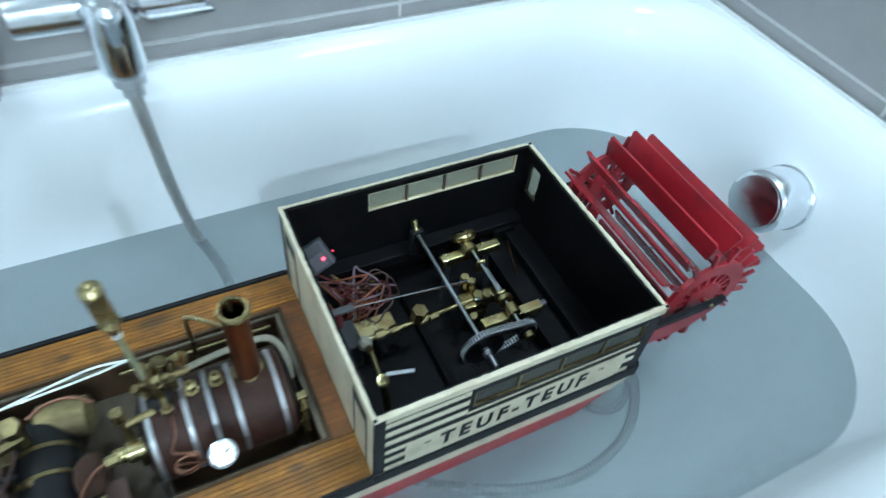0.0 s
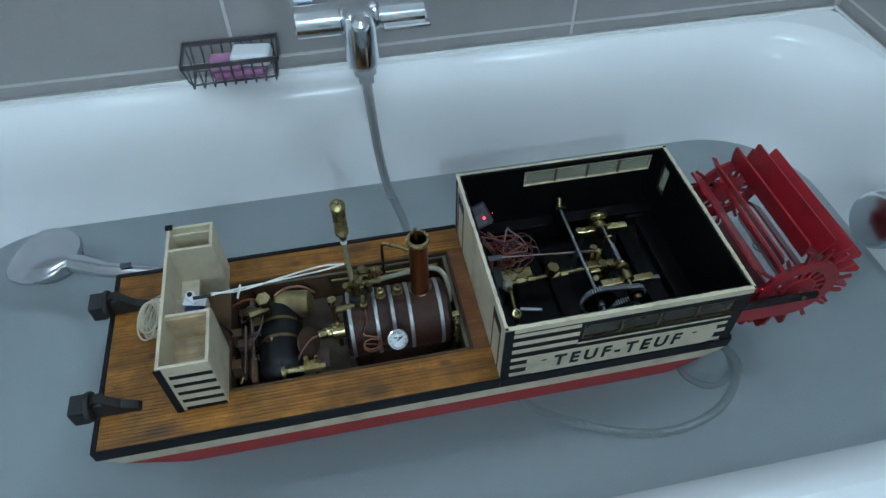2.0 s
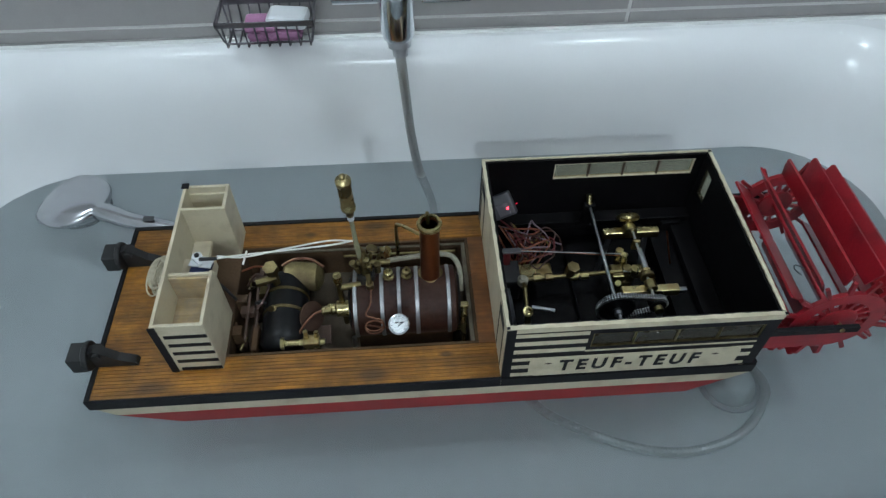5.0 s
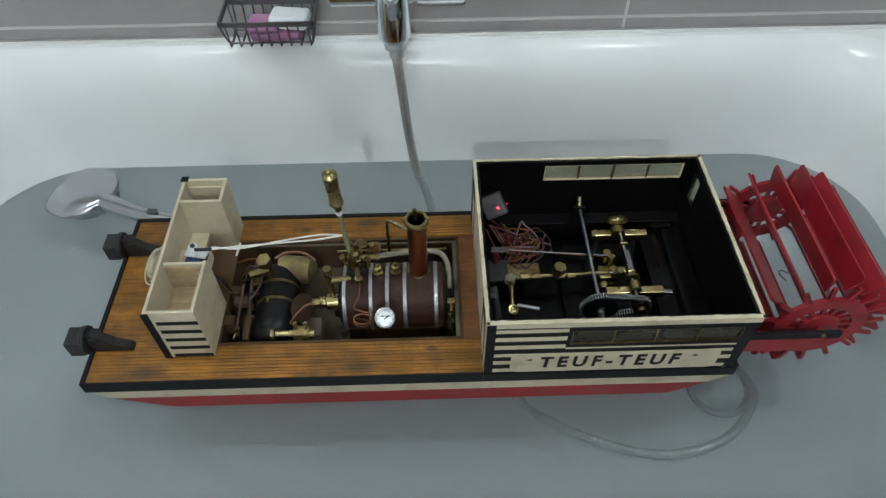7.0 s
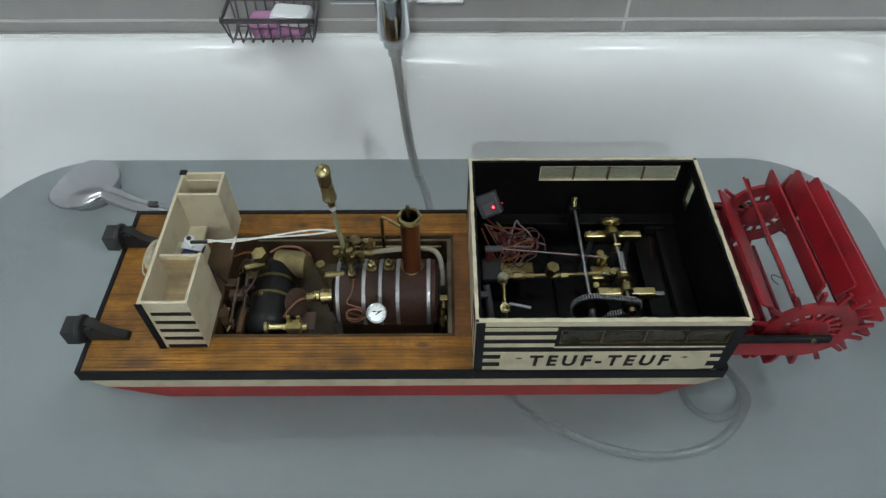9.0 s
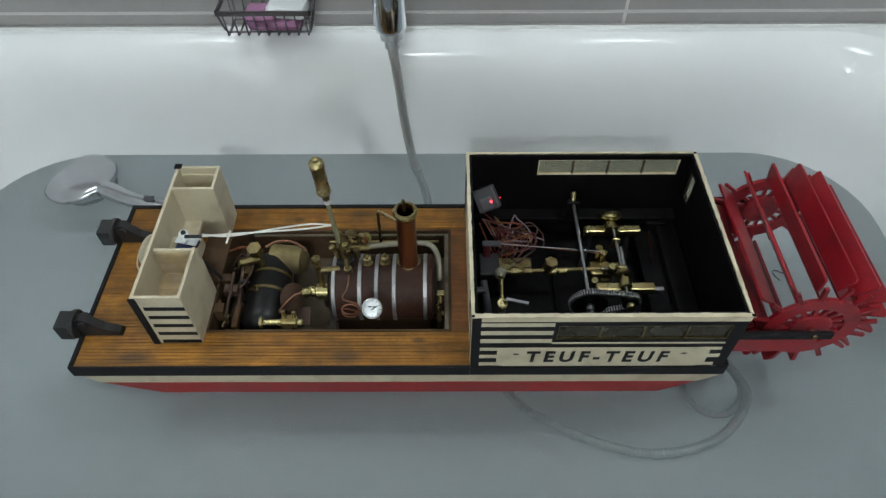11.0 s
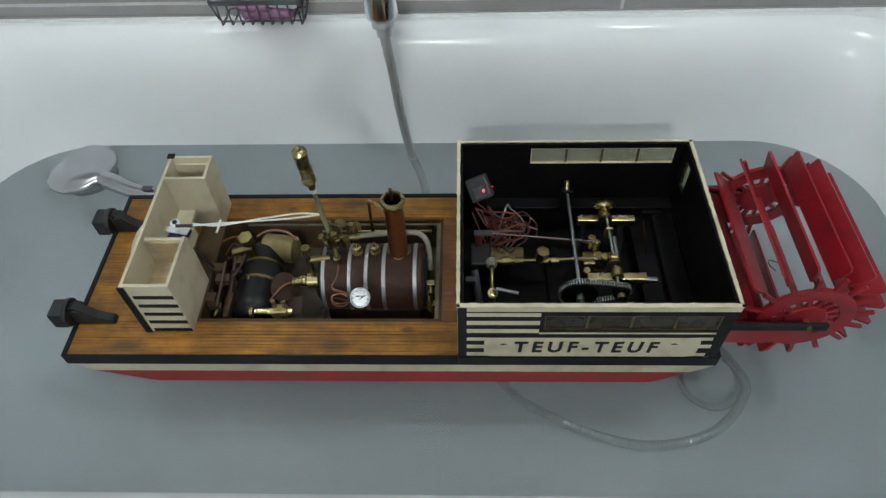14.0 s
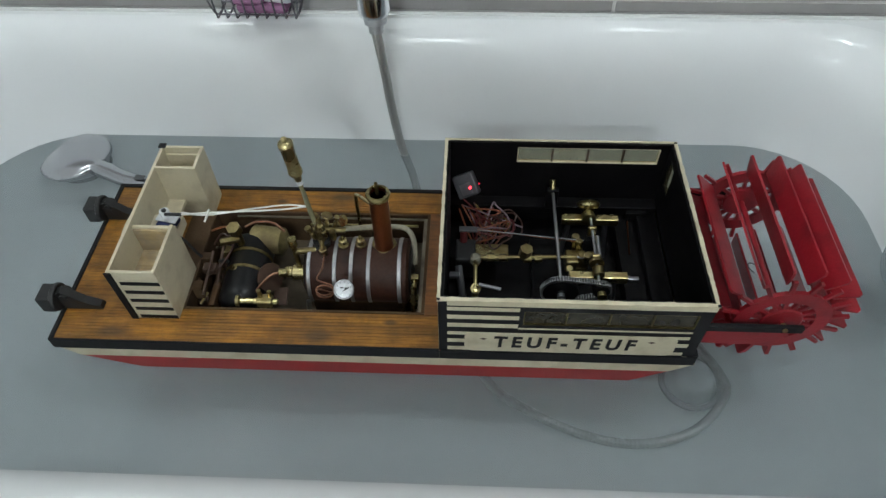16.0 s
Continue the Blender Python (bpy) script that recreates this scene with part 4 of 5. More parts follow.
def steam_engine():
    e = thing("steam_engine", "twin-cylinder brass steam engine with a geared chain drive", "engine")
    # frames
    for y, x0, x1 in ((1.87, 1.56, 2.30), (0.92, 1.58, 2.30)):
        part("frame_bar", box(B(), x0, x1, y - 0.055, y + 0.055, 0.24, 0.35, 0.012), BRASS, e)
        for x, dx in ((1.66, -0.06), (2.14, 0.06)):
            part("column", rod(B(), (x, y - 0.01, 0.24), (x + dx, y - 0.06, -0.40), 0.035), STEEL, e)
    part("bearing", lathe(B(), (1.90, 1.80, 0.38), (0, 1, 0), [(0.09, 0), (0.09, 0.14), (0.06, 0.15)], 18), BRASS, e)
    part("bearing", lathe(B(), (1.93, 0.86, 0.40), (0, 1, 0), [(0.07, 0), (0.07, 0.12), (0.055, 0.13)], 18), BRASS, e)
    part("crankshaft", rod(B(), (1.92, 0.60, 0.40), (1.92, 2.0, 0.40), 0.017), STEEL, e)
    part("flywheel", lathe(B(), (1.90, 1.96, 0.40), (0, 0.75, 0.66), [(0.06, 0), (0.12, 0.015), (0.15, 0.05), (0.15, 0.08), (0.12, 0.115), (0.05, 0.13)], 28), BRASS, e, "polished brass knob-shaped flywheel", True)
    for y in (1.62, 1.16):
        part("crank_web", box(B(), 1.87, 1.98, y - 0.025, y + 0.025, 0.26, 0.44, 0.02), TARNISH, e)
    part("crank_pin", rod(B(), (2.0, 1.2, 0.27), (2.0, 1.6, 0.27), 0.03), STEEL, e)
    # cylinder, steam chest and piston gear
    cyl = part("cylinder", lathe(B(), (1.80, 1.38, -0.02), (0, 0, 1), [(0.12, -0.3), (0.12, 0.02), (0.10, 0.04), (0.06, 0.12), (0.06, 0.2)], 18), TARNISH, e)
    part("steam_chest", box(B(), 1.60, 1.76, 1.28, 1.50, -0.1, 0.12, 0.02), TARNISH, cyl)
    part("gland", rod(B(), (1.86, 1.30, 0.1), (1.86, 1.30, 0.26), 0.055, seg=6), BRASS, cyl)
    part("gland", rod(B(), (1.78, 1.48, 0.1), (1.76, 1.50, 0.30), 0.045), BRASS, cyl)
    part("valve_cap", rod(B(), (1.72, 1.56, 0.06), (1.72, 1.58, 0.30), 0.05, seg=8), BRASS, cyl)
    part("crosshead", box(B(), 1.86, 2.02, 1.28, 1.42, 0.06, 0.2, 0.02), TARNISH, cyl)
    part("eccentric", lathe(B(), (1.92, 1.04, 0.40), (0, 1, 0), [(0.09, 0), (0.09, 0.05)], 20), TARNISH, e)
    part("slide_bar", box(B(), 2.0, 2.4, 1.03, 1.09, 0.08, 0.12, 0.01), DULL, e)
    part("end_block", box(B(), 2.36, 2.50, 1.02, 1.08, 0.06, 0.12, 0.01), DULL, e)
    part("valve_rod", rod(B(), (1.74, 1.34, 0.16), (2.02, 1.30, 0.16), 0.014), STEEL, e)
    part("drain_cock", lathe(B(), (1.66, 1.24, 0.02), (-0.2, -0.5, 0.8), [(0.03, 0), (0.035, 0.08), (0.02, 0.09), (0.02, 0.14), (0.04, 0.15), (0.04, 0.18)], 10), BRASS, e)
    part("thin_rod", rod(B(), (2.42, 1.86, 0.30), (2.50, 1.62, -0.10), 0.012), COPPER, e)
    # steam supply line
    s = part("supply_pipe", rod(B(), (0.42, 1.34, 0.10), (1.75, 1.37, 0.12), 0.028), TARNISH, e)
    for x, r in ((0.62, 0.055), (0.78, 0.05), (1.10, 0.06), (1.24, 0.05)):
        part("union", rod(B(), (x - 0.05, 1.345, 0.105), (x + 0.05, 1.348, 0.108), r, seg=6), TARNISH, s)
    part("lubricator", rod(B(), (1.06, 1.38, 0.10), (1.08, 1.37, 0.27), 0.085, seg=6), TARNISH, s)
    part("mounting_plate", box(B(), 0.42, 0.86, 1.40, 1.66, -0.05, 0.0, 0.01), BRASS, s)
    # elbow and drain cock
    k = part("elbow", rod(rod(B(), (0.42, 1.34, 0.12), (0.42, 1.12, 0.22), 0.036), (0.42, 1.12, 0.22), (0.42, 0.86, 0.11), 0.026), TARNISH, e)
    part("elbow_body", lathe(B(), (0.42, 1.26, 0.10), (0, 0, 1), [(0.04, 0), (0.07, 0.03), (0.07, 0.11), (0.04, 0.14)], 12), LAGROPE, k)
    part("cock_ring", lathe(B(), (0.42, 0.82, 0.12), (0.2, -0.4, 0.9), [(0.04, 0), (0.066, 0.01), (0.066, 0.03), (0.04, 0.035), (0.036, 0.012), (0.01, 0.01)], 20), BRASS, k)
    part("cock_lever", box(B(), 0.46, 0.74, 0.76, 0.80, 0.22, 0.24, 0.004, Matrix.Rotation(radians(-14), 4, "Z")), STEEL, k)
    part("drain_pipe", rod(B(), (0.42, 0.78, 0.1), (0.42, 0.55, -0.4), 0.04), TARNISH, k)
    # rods from the cabin servo
    for dy, dz in ((0, 0), (0.05, -0.04)):
        part("push_rod", rod(B(), (0.30, 1.66 + dy, 0.30 + dz), (1.82, 1.52, 0.28 + dz), 0.007, seg=6), DULL if dz == 0 else COPPER, e)
    # layshaft with its large toothed pulley and chain
    part("layshaft", rod(B(), (1.46, 0.40, 0.36), (1.46, 2.38, 0.38), 0.022), STEEL, e, "steel layshaft")
    part("shaft_knob", rod(B(), (1.46, 2.32, 0.38), (1.46, 2.40, 0.50), 0.045), BRASS, e)
    part("pillow_block", box(B(), 1.38, 1.54, 2.26, 2.36, 0.06, 0.42, 0.02), INNERSHADE, e)
    bigc, smallc, yb, R0, R1 = (1.45, 0.36), (1.93, 0.40), 0.66, 0.225, 0.11
    part("large_pulley", lathe(B(), (bigc[0], yb - 0.05, bigc[1]), (0, 1, 0), [(0.05, -0.02), (0.06, 0.0), (R0 - 0.01, 0.01), (R0 - 0.01, 0.09), (0.06, 0.10), (0.05, 0.12)], 36), TANKBLACK, e)
    part("small_pulley", lathe(B(), (smallc[0], yb - 0.05, smallc[1]), (0, 1, 0), [(R1 - 0.01, 0), (R1 - 0.01, 0.10)], 24), TANKBLACK, e)
    part("hub", lathe(B(), (bigc[0], yb - 0.12, bigc[1]), (0, 1, 0), [(0.05, 0), (0.05, 0.06)], 14), STEEL, e)
    part("hub", lathe(B(), (smallc[0], yb - 0.12, smallc[1]), (0, 1, 0), [(0.055, 0), (0.055, 0.06)], 14), BRASS, e)
    ch = part("chain", B(), RUBBER, e)
    links = []
    for k in range(64):
        s_ = k / 64
        a0 = math.acos((R0 - R1) / math.hypot(smallc[0] - bigc[0], smallc[1] - bigc[1]))
        tilt = math.atan2(smallc[1] - bigc[1], smallc[0] - bigc[0])
        big, small = R0 * (2 * math.pi - 2 * a0), R1 * 2 * a0
        run = math.hypot(smallc[0] - bigc[0], smallc[1] - bigc[1]) * math.sin(a0)
        d = s_ * (big + small + 2 * run)
        if d < big:
            a = tilt + a0 + d / R0
            p, q = (bigc[0] + R0 * math.cos(a), bigc[1] + R0 * math.sin(a)), a
        elif d < big + run:
            a = tilt - a0
            u = (d - big) / run
            p = (bigc[0] + R0 * math.cos(a) * (1 - u) + (smallc[0] - bigc[0] + R1 * math.cos(a)) * u, bigc[1] + R0 * math.sin(a) * (1 - u) + (smallc[1] - bigc[1] + R1 * math.sin(a)) * u)
            q = a
        elif d < big + run + small:
            a = tilt - a0 + (d - big - run) / R1
            p, q = (smallc[0] + R1 * math.cos(a), smallc[1] + R1 * math.sin(a)), a
        else:
            a = tilt + a0
            u = (d - big - run - small) / run
            p = ((smallc[0] + R1 * math.cos(a)) * (1 - u) + (bigc[0] + R0 * math.cos(a)) * u, (smallc[1] + R1 * math.sin(a)) * (1 - u) + (bigc[1] + R0 * math.sin(a)) * u)
            q = a
        links.append((p, q))
    mesh = None
    for p, q in links:
        if mesh is None:
            bm = box(box(B(), -0.012, 0.022, -0.034, -0.022, -0.011, 0.011), -0.012, 0.022, 0.022, 0.034, -0.011, 0.011)
            rod(bm, (0.004, -0.028, 0), (0.004, 0.028, 0), 0.010, seg=6)
            ob = part("chain_link", bm, STEEL, ch, local=Matrix.Diagonal((D, D, D, 1)))
            mesh = ob.data
        else:
            ob = new("chain_link", mesh)
            ob.parent = ch
        ob.matrix_local = Matrix.Translation((p[0] * D, yb * D, p[1] * D + Z0)) @ Matrix.Rotation(-q, 4, "Y")
    return e


steam_engine()


def radio_gear():
    r = thing("radio_receiver", "grey radio receiver box with a small lit red lamp", "receiver")
    turn = Matrix.Rotation(radians(-28), 4, "Y") @ Matrix.Rotation(radians(-35), 4, "X")
    part("case", box(B(), 0.13, 0.43, 2.28, 2.42, 0.26, 0.58, 0.02, turn), GREYP, r)
    part("printed_label", box(B(), 0.20, 0.36, 2.262, 2.268, 0.34, 0.50, 0.0, turn), WIREGREY, r)
    part("status_lamp", lathe(B(), (0.33, 2.262, 0.46), (0.2, -0.8, 0.5), [(0.016, 0), (0.016, 0.012)], 10), glow_material("red_lamp", (1.0, 0.03, 0.05), 6), r, "small glowing red lamp")
    part("status_lamp", lathe(B(), (0.45, 2.30, 0.50), (0.5, -0.7, 0.5), [(0.009, 0), (0.009, 0.012)], 8), glow_material("red_lamp_dim", (1.0, 0.02, 0.05), 1.5), r)
    w = thing("wire_bundle", "tangled bundle of orange, brown and lilac wires", "wires")
    rnd = random.Random(11)
    for k in range(13):
        c = ("orange", "brown", "red", "lilac", "orange", "brown", "red", "yellow")[k % 8]
        x, y, z = 0.68 + rnd.uniform(-0.15, 0.15), 1.88 + rnd.uniform(-0.12, 0.12), 0.02 + rnd.uniform(0, 0.15)
        pts = [(0.22 + rnd.uniform(-0.05, 0.2), 2.2 + rnd.uniform(-0.15, 0.05), 0.2 + rnd.uniform(-0.15, 0.05))]
        a0, rr = rnd.uniform(0, 6.3), rnd.uniform(0.10, 0.26)
        for j in range(6):
            a = a0 + j * rnd.uniform(0.7, 1.1)
            pts.append((x + rr * 1.2 * math.cos(a), y + rr * math.sin(a), z + 0.08 * math.sin(2 * a + k)))
        pts.append((0.2 + rnd.uniform(0, 0.3), 1.55 + rnd.uniform(-0.2, 0.2), -0.2))
        part("wire", tube(B(), pts, 0.012, 5, 5), WIRES[c], w)
    s = thing("steering_servo", "dark servo with a red plug beside the wires", "servo")
    part("case", box(B(), 0.16, 0.42, 1.30, 1.66, -0.30, 0.10, 0.02), RUBBER, s)
    part("arm", box(B(), 0.20, 0.44, 1.62, 1.70, 0.27, 0.31, 0.01), GREYP, s)
    part("post", rod(B(), (0.26, 1.62, 0.1), (0.26, 1.65, 0.28), 0.05), WIRES["red"], s)
    part("plug", box(B(), 0.09, 0.22, 0.98, 1.06, 0.10, 0.16, 0.01), GREYP, s)
    part("grey_strap", tube(B(), [(0.2, 1.2, 0.1), (0.24, 1.0, -0.05), (0.28, 0.85, -0.3)], 0.05), GREYP, s)


radio_gear()


def paddle_wheel():
    cx, cz, y0, y1, R, r = 3.93, 0.437, 0.265, 2.145, 0.87, 0.54
    p = part("paddle_wheel", rod(B(), (cx, y0 - 0.14, cz), (cx, y1 + 0.14, cz), 0.035), RED, boat, "red painted stern paddle wheel with sixteen blades")
    for y in (y0, y1):
        bm = B()
        n = 48
        rings = []
        for rad, yy in ((r, y - 0.025), (r, y + 0.025), (0.37, y + 0.025), (0.37, y - 0.025)):
            rings.append([bm.verts.new((cx + rad * math.cos(2 * math.pi * k / n), yy, cz + rad * math.sin(2 * math.pi * k / n))) for k in range(n)])
        for a, b in zip(rings, rings[1:] + rings[:1]):
            for k in range(n):
                bm.faces.new((a[k], a[(k + 1) % n], b[(k + 1) % n], b[k]))
        ring = part("rim", bm, RED, p)
        part("hub", lathe(B(), (cx, y - 0.035, cz), (0, 1, 0), [(0.22, 0), (0.24, 0.01), (0.24, 0.06), (0.22, 0.07)], 28), RED, p)
        for k in range(16):
            a = radians(7.3 + 22.5 * k)
            m = Matrix.Translation((cx, y, cz)) @ Matrix.Rotation(-a, 4, "Y")
            bm = box(B(), 0.2, 0.74, -0.02, 0.02, -0.012, 0.032)
            bm.transform(m)
            part("spoke", bm, RED, p)
    for k in range(16):
        a = radians(7.3 + 22.5 * k)
        m = Matrix.Translation((cx, 0, cz)) @ Matrix.Rotation(-a, 4, "Y")
        bm = B()
        x0, x1 = 0.585, R
        ya, yb = y0 + 0.027, y1 - 0.027
        outline = [(x0, ya + 0.05), (x1 - 0.035, ya), (x1, ya + 0.025), (x1, yb - 0.02), (x1 - 0.03, yb), (x0, yb - 0.05)]
        lo = [bm.verts.new((x, y, 0.028)) for x, y in outline]
        hi = [bm.verts.new((x, y, 0.056)) for x, y in outline]
        bm.faces.new(lo), bm.faces.new(hi)
        for j in range(len(lo)):
            bm.faces.new((lo[j], lo[(j + 1) % len(lo)], hi[(j + 1) % len(lo)], hi[j]))
        bm.transform(m)
        part("blade", bm, RED, p)
    for y in (y0 - 0.13, y1 + 0.13):
        arm = part("wheel_arm", box(B(), 3.02, cx + 0.22, y - 0.03, y + 0.03, cz - 0.04, cz + 0.06, 0.01), BLACK, boat, "black bearer for the paddle wheel")
        part("cheek", prism(B(), [(3.085, cz - 0.045), (3.085, cz - 0.30), (3.5, cz - 0.31), (3.78, cz - 0.27), (3.96, cz - 0.16), (4.0, cz - 0.045)], y - 0.02, y + 0.02), RED, arm, "red painted cheek board")
        part("bolt", rod(B(), (cx, y - 0.05, cz + 0.03), (cx, y + 0.05, cz + 0.03), 0.03, seg=6), TARNISH, arm)
    part("wire_hook", tube(B(), [(3.80, 0.92, 0.45), (3.74, 1.0, 0.47), (3.78, 1.08, 0.45), (3.88, 1.04, 0.44), (3.96, 1.0, 0.45)], 0.008, 6), GREYP, boat)


paddle_wheel()


# ---- bathroom fittings ----
def mixer():
    m = thing("bath_mixer", "chrome wall-mounted bath mixer tap with a shower outlet", "tap")
    y, z = 4.15, 2.62
    part("body", lathe(B(), (-1.83, y, z), (1, 0, 0), [(0.17, 0), (0.205, 0.02), (0.21, 0.05), (0.21, 0.58), (0.185, 0.60), (0.185, 1.05), (0.17, 1.08)], 32), CHROME, m, smooth=True)
    part("handle", lathe(B(), (-0.74, y, z), (1, 0, 0), [(0.15, 0), (0.17, 0.02), (0.17, 0.60), (0.14, 0.63)], 28), CHROME, m, smooth=True)
    part("lever", box(B(), -0.70, -0.06, y - 0.20, y - 0.10, z - 0.15, z - 0.07, 0.03), CHROME, m)
    for x in (-1.70, -0.26):
        part("wall_flange", lathe(B(), (x, WALL_Y, z + 0.16), (0, -1, 0), [(0.32, 0), (0.33, 0.03), (0.26, 0.14), (0.15, 0.18), (0.15, 0.62)], 32), CHROME, m, smooth=True)
    # shower outlet: an upright round body with a rounded foot
    part("spout_block", lathe(B(), (-1.01, 3.98, 1.98), (0, -0.06, 1), [(0.10, 0), (0.17, 0.015), (0.205, 0.05), (0.22, 0.12), (0.222, 0.70), (0.20, 0.82), (0.12, 0.87), (0.01, 0.88)], 36), CHROME, m, smooth=True)
    part("diverter", lathe(B(), (-1.01, 3.86, 2.32), (0, -0.30, 0.9), [(0.085, 0), (0.10, 0.02), (0.085, 0.40), (0.115, 0.44), (0.12, 0.52), (0.06, 0.57)], 20), CHROME, m, smooth=True)
    part("hose_nut", lathe(B(), (-1.00, 3.94, 1.99), (0.05, -0.30, -1), [(0.155, 0), (0.16, 0.02), (0.15, 0.10), (0.105, 0.12), (0.10, 0.22)], 20), STEEL, m, smooth=True)


mixer()


def ribbed_hose():
    h = thing("shower_hose", "ribbed grey metal shower hose running down into the water", "hose")
    pts = [(-1.0, 3.88, 1.82), (-0.98, 3.95, 1.5), (-0.95, 4.05, 0.98), (-0.90, 4.1, 0.25), (-0.80, 4.1, -0.50), (-0.60, 3.95, -1.15), (-0.45, 3.4, -1.75),
           (-0.1, 2.5, -1.93), (0.2, 1.5, -1.94), (0.70, 0.58, -1.94), (1.3, 0.14, -1.94), (2.05, -0.18, -1.94), (2.75, -0.27, -1.94), (3.5, -0.08, -1.94), (4.0, 0.36, -1.94), (4.12, 0.82, -1.94),
           (3.5, 1.75, -1.94), (2.3, 2.3, -1.94), (0.8, 2.75, -1.93), (-1.2, 3.0, -1.9), (-2.6, 3.0, -1.6), (-3.3, 2.95, -1.1), (-3.75, 2.93, -0.78)]
    line = smooth_line(pts, 26)
    bm = B()
    rings, side = [], None
    for k, p in enumerate(line):
        way = (line[min(k + 1, len(line) - 1)] - line[max(k - 1, 0)]).normalized()
        side = way.orthogonal().normalized() if side is None else (side - way * side.dot(way)).normalized()
        up = way.cross(side)
        r = 0.0655 if k % 2 else 0.0715
        rings.append([bm.verts.new(p + r * (side * math.cos(a) + up * math.sin(a))) for a in (2 * math.pi * j / 10 for j in range(10))])
    for lo, hi in zip(rings, rings[1:]):
        for j in range(10):
            bm.faces.new((lo[j], lo[(j + 1) % 10], hi[(j + 1) % 10], hi[j]))
    part("hose", bm, HOSE, h)
    part("end_sleeve", rod(B(), (-3.72, 2.93, -0.80), (-4.16, 3.06, -0.66), 0.085, 0.10), BROWN, h)


ribbed_hose()


def shower_head():
    s = thing("hand_shower", "chrome hand shower floating half under water", "shower head")
    bm = B()
    spine = smooth_line([(-4.15, 3.06, -0.66), (-4.7, 3.2, -0.61), (-5.2, 3.33, -0.59), (-5.50, 3.46, -0.58), (-5.78, 3.60, -0.59), (-6.10, 3.78, -0.62), (-6.46, 3.98, -0.67), (-6.66, 4.08, -0.70)], 12)
    rings = []
    for k, p in enumerate(spine):
        u = k / (len(spine) - 1)
        head = math.sqrt(max(0.0, 1 - ((u - 0.775) / 0.228) ** 2))
        grip = 0.105 + 0.05 * min(1.0, 2 * u) if u < 0.78 else 0.155 * max(0.0, 1 - (u - 0.78) / 0.22)
        wide = ((0.57 * head) ** 3 + grip ** 3) ** (1 / 3)
        thick = ((0.15 * head) ** 3 + (0.8 * grip) ** 3) ** (1 / 3)
        way = (spine[min(k + 1, len(spine) - 1)] - spine[max(k - 1, 0)]).normalized()
        side = way.cross(Vector((0, 0, 1))).normalized()
        up = side.cross(way)
        rings.append([bm.verts.new(p + side * wide * math.cos(a) + up * thick * math.sin(a)) for a in (2 * math.pi * q / 24 for q in range(24))])
    for lo, hi in zip(rings, rings[1:]):
        for q in range(24):
            bm.faces.new((lo[q], lo[(q + 1) % 24], hi[(q + 1) % 24], hi[q]))
    bm.faces.new(rings[0]), bm.faces.new(rings[-1])
    part("body", bm, SATIN, s, "smooth chrome body of handle and head", True)
    part("spray_plate", lathe(B(), (-6.10, 3.80, -0.80), (0.05, -0.05, -1), [(0.42, 0), (0.39, 0.02)], 32), GREYP, s)
    part("button", box(B(), -4.98, -4.82, 3.20, 3.30, -0.482, -0.465, 0.01), GREYP, s)


shower_head()


def soap_basket():
    b = thing("soap_basket", "dark wire soap basket hung on the tiled wall", "basket")
    x0, x1, y0, y1, z1, z0 = -3.45, -2.15, 4.40, 5.0, 2.0, 1.60
    bm = B()
    for a, c in (((x0, y0, z1), (x1, y0, z1)), ((x0, y1, z1), (x1, y1, z1)), ((x0, y0, z1), (x0, y1, z1)), ((x1, y0, z1), (x1, y1, z1))):
        box(bm, min(a[0], c[0]) - 0.012, max(a[0], c[0]) + 0.012, min(a[1], c[1]) - 0.012, max(a[1], c[1]) + 0.012, z1 - 0.05, z1 + 0.02)
    part("top_rail", bm, WIREGREY, b)
    n = 9
    for k in range(n):
        x = x0 + 0.08 + (x1 - x0 - 0.16) * k / (n - 1)
        part("wire", tube(B(), [(x, y0, z1 - 0.02), (x, y0 + 0.05, z0 + 0.08), (x, y0 + 0.10, z0), (x, y1 - 0.10, z0), (x, y1 - 0.04, z0 + 0.08), (x, y1, z1 - 0.02)], 0.013, 6, 4), WIREGREY, b)
    for y in (y0 + 0.12, y1 - 0.14):
        part("cross_wire", rod(B(), (x0 + 0.06, y, z0 + 0.03), (x1 - 0.06, y, z0 + 0.03), 0.016, seg=6), WIREGREY, b)
    for x in (x0, x1):
        part("side_wire", tube(B(), [(x, y0, z1 - 0.02), (x + (0.06 if x == x0 else -0.06), y0 + 0.12, z0 + 0.03), (x + (0.06 if x == x0 else -0.06), y1 - 0.14, z0 + 0.03), (x, y1, z1 - 0.02)], 0.013, 6, 4), WIREGREY, b)
    s = thing("soap_bar", "white bar of soap in the basket", "soap")
    part("bar", box(B(), -2.80, -2.24, 4.52, 4.90, 1.80, 1.98, 0.06, Matrix.Rotation(radians(-8), 4, "Z")), WHITEP, s)
    c = thing("sponge", "pink and purple bath sponge in the basket", "sponge")
    part("sponge_body", box(B(), -3.10, -2.34, 4.50, 4.92, 1.63, 1.79, 0.07), PINK, c)
    part("sponge_top", box(B(), -3.12, -2.66, 4.46, 4.86, 1.80, 1.90, 0.05), PINK, c)


soap_basket()


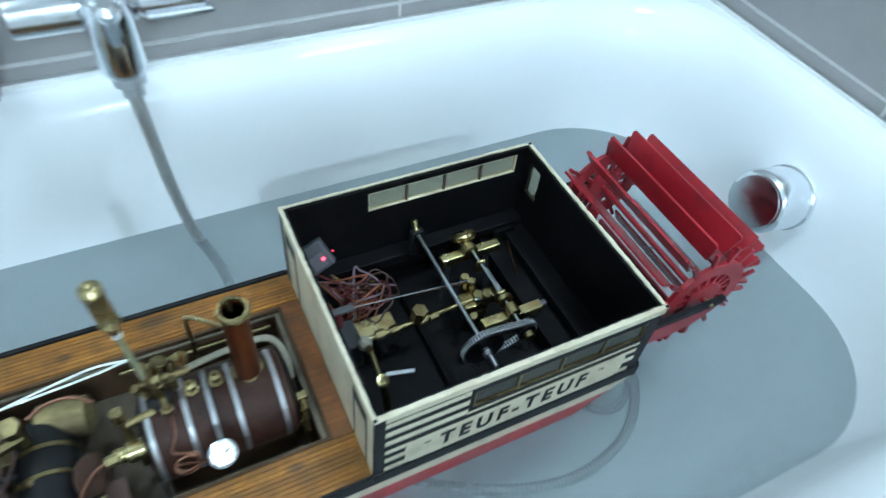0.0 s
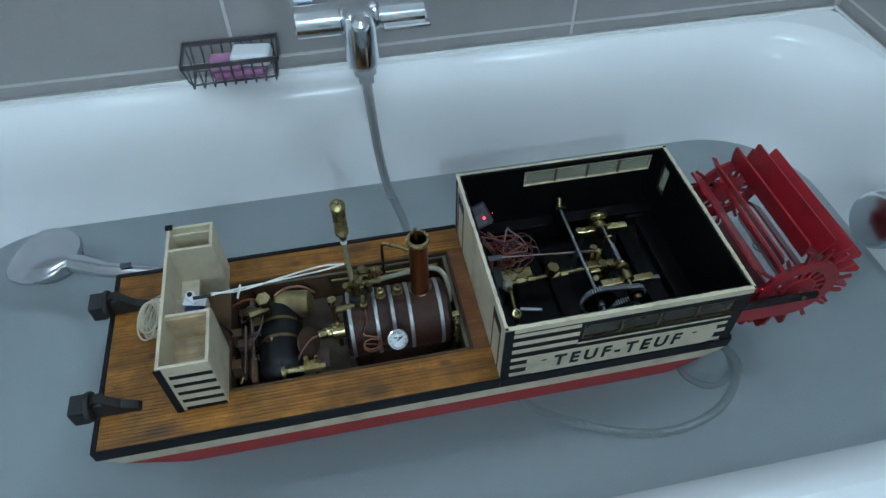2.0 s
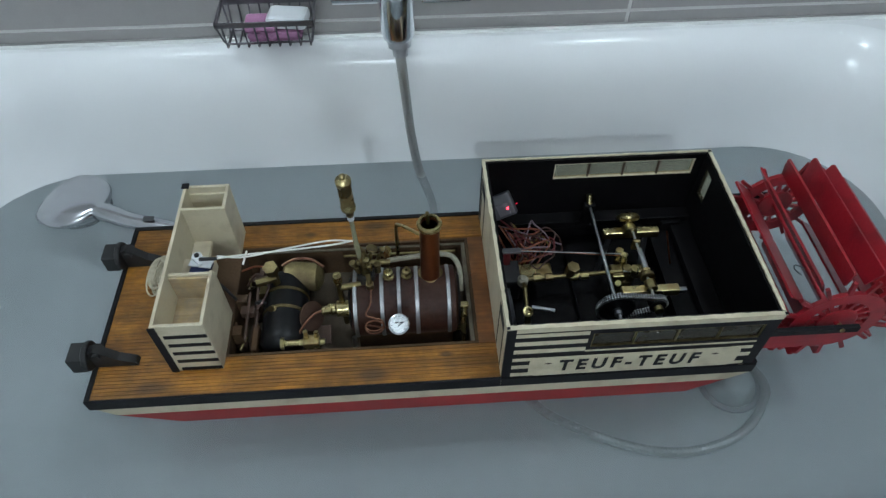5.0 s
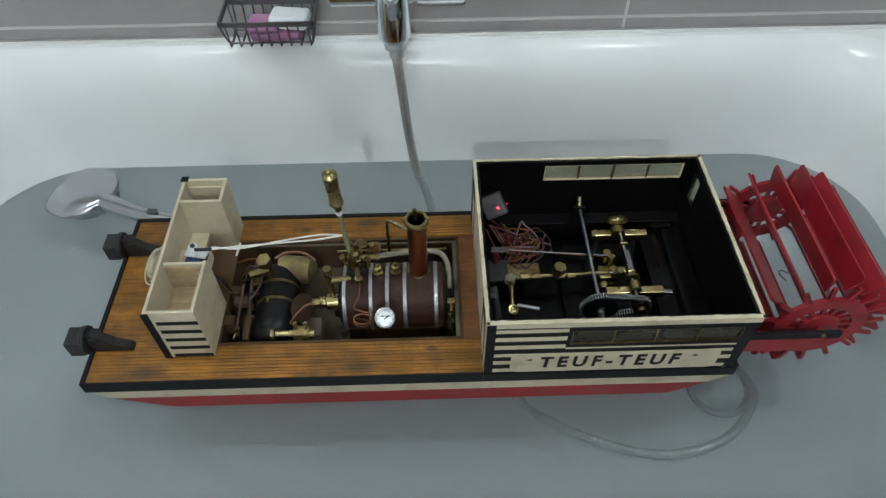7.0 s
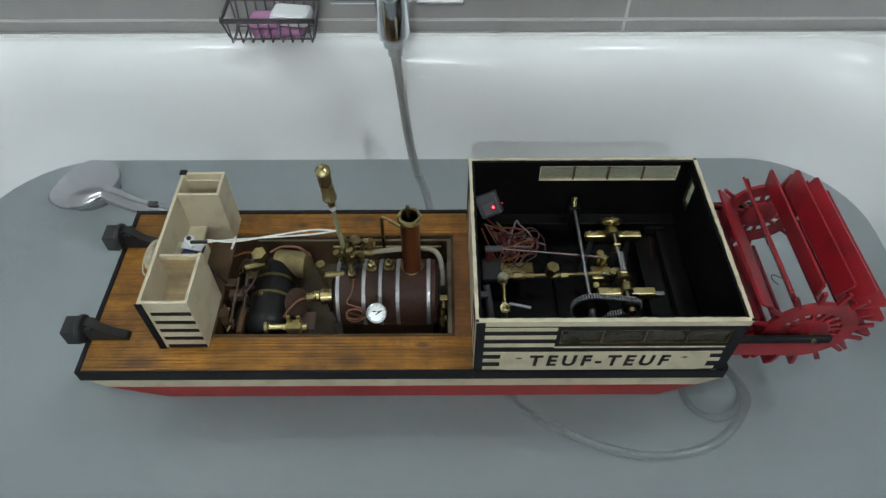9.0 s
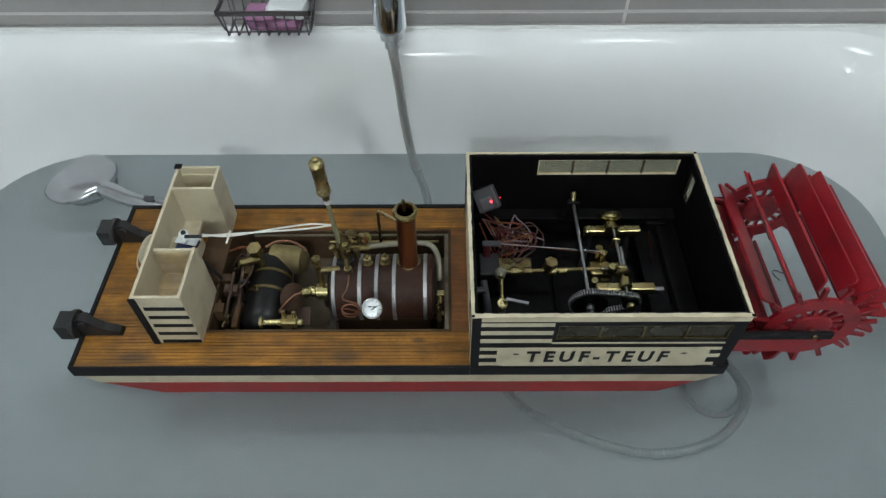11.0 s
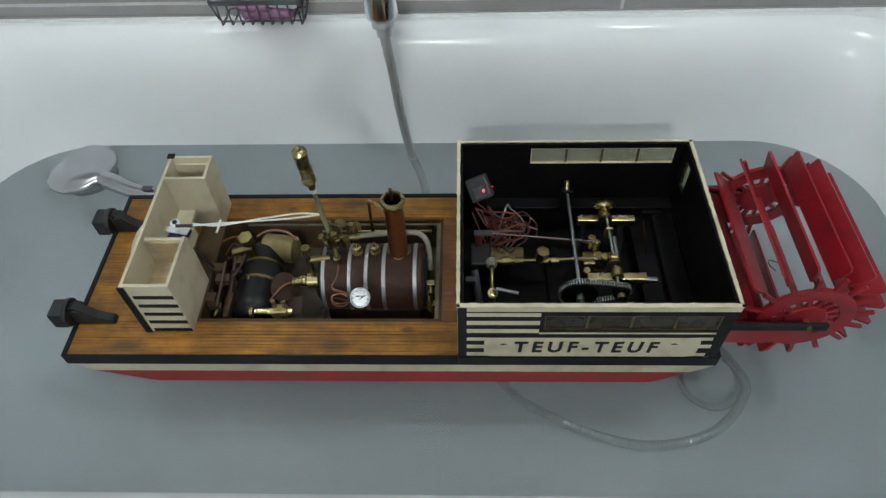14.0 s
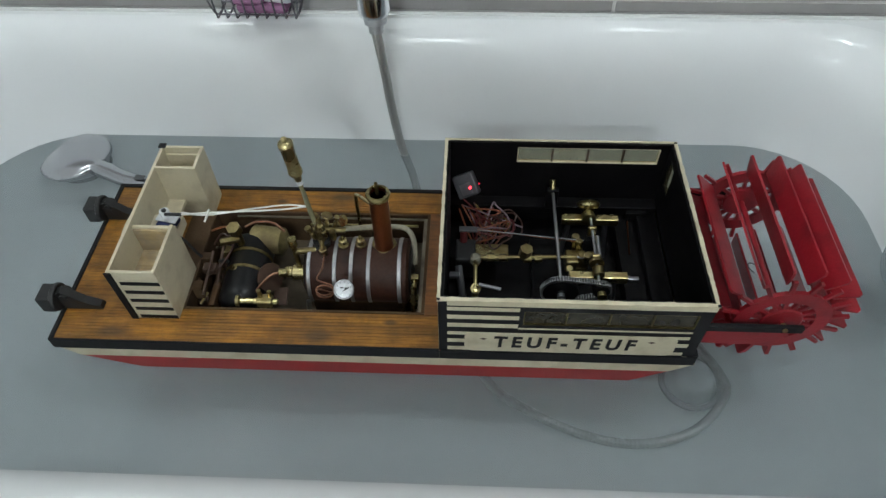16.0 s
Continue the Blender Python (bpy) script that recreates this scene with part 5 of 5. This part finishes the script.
def overflow_and_plug():
    o = thing("overflow_knob", "round chrome bath overflow knob on the tub's end", "overflow")
    base, ax = Vector((6.40, 1.28, 0.16)), Vector((-1, 0.0, 0.22)).normalized()
    part("rim", lathe(B(), base, ax, [(0.44, -0.1), (0.44, 0.03), (0.42, 0.05), (0.42, 0.56), (0.40, 0.60), (0.36, 0.62)], 40), CHROME, o, smooth=True)
    part("face", lathe(B(), base + ax * 0.605, ax, [(0.36, 0), (0.34, 0.02), (0.05, 0.03)], 40), CHROME, o)
    p = thing("plug", "domed pale metal pop-up plug on the tub floor", "plug")
    part("dome", lathe(B(), (3.66, 0.74, -2.02), (0, 0, 1), [(0.36, 0), (0.37, 0.05), (0.33, 0.12), (0.30, 0.20), (0.24, 0.26), (0.12, 0.30), (0.02, 0.31)], 32), PALE, p, smooth=True)
    part("drain_ring", lathe(B(), (3.66, 0.74, -2.03), (0, 0, 1), [(0.46, 0.0), (0.45, 0.03), (0.38, 0.04), (0.37, 0.0)], 32), STEEL, p)


overflow_and_plug()


def tiles():
    """Large wall tiles with recessed light joints, over a narrow cut course at the tub's rim."""
    g = 0.05
    rows = [(RIM_Z + 0.03, 1.56)] + [(1.585 + 2.6 * k + g / 2, 1.585 + 2.6 * (k + 1) - g / 2) for k in range(7)]
    rows[-1] = (rows[-1][0], CEIL_Z - 0.01)
    shapes = {}

    def tile(parent, w, z0, z1, cx, cy, east):
        key = (round(w, 3), round(z1 - z0, 3), east)
        if key not in shapes:
            h = key[1]
            bm = box(B(), -0.04, 0.04, -w / 2, w / 2, -h / 2, h / 2, 0.008) if east else box(B(), -w / 2, w / 2, -0.04, 0.04, -h / 2, h / 2, 0.008)
            ob = part("tile", bm, TILE, parent, local=Matrix.Diagonal((D, D, D, 1)))
            shapes[key] = ob.data
        else:
            ob = new("tile", shapes[key])
            ob.parent = parent
        ob.location = (cx * D, cy * D, (z0 + z1) / 2 * D + Z0)

    north, east = bpy.data.objects["wall_north"], bpy.data.objects["wall_east"]
    cuts = [LEFT_X, -8.0, -2.79, 2.42, WALL_X + 0.01]
    ecuts = [WALL_Y - 0.001, 1.15, -4.06, -9.0, -14.21, -19.42, NEAR_Y]
    for z0, z1 in rows:
        for a, b in zip(cuts, cuts[1:]):
            tile(north, b - a - g, z0, z1, (a + b) / 2, WALL_Y + 0.078, False)
        for a, b in zip(ecuts, ecuts[1:]):
            tile(east, a - b - g, z0, z1, WALL_X + 0.078, (a + b) / 2, True)
    bm = rod(B(), (LEFT_X, WALL_Y - 0.03, RIM_Z + 0.005), (WALL_X, WALL_Y - 0.03, RIM_Z + 0.005), 0.035, seg=10)
    tagged(part("sealant_trim", bm, SEAL), "white silicone bead along the tub and wall", "trim", kind="structure")
    bm = rod(B(), (WALL_X - 0.02, WALL_Y - 0.05, RIM_Z + 0.005), (WALL_X - 0.02, -2.7, RIM_Z + 0.005), 0.035, seg=10)
    tagged(part("sealant_trim", bm, SEAL), "white silicone bead along the tub's end", "trim", kind="structure")


tiles()
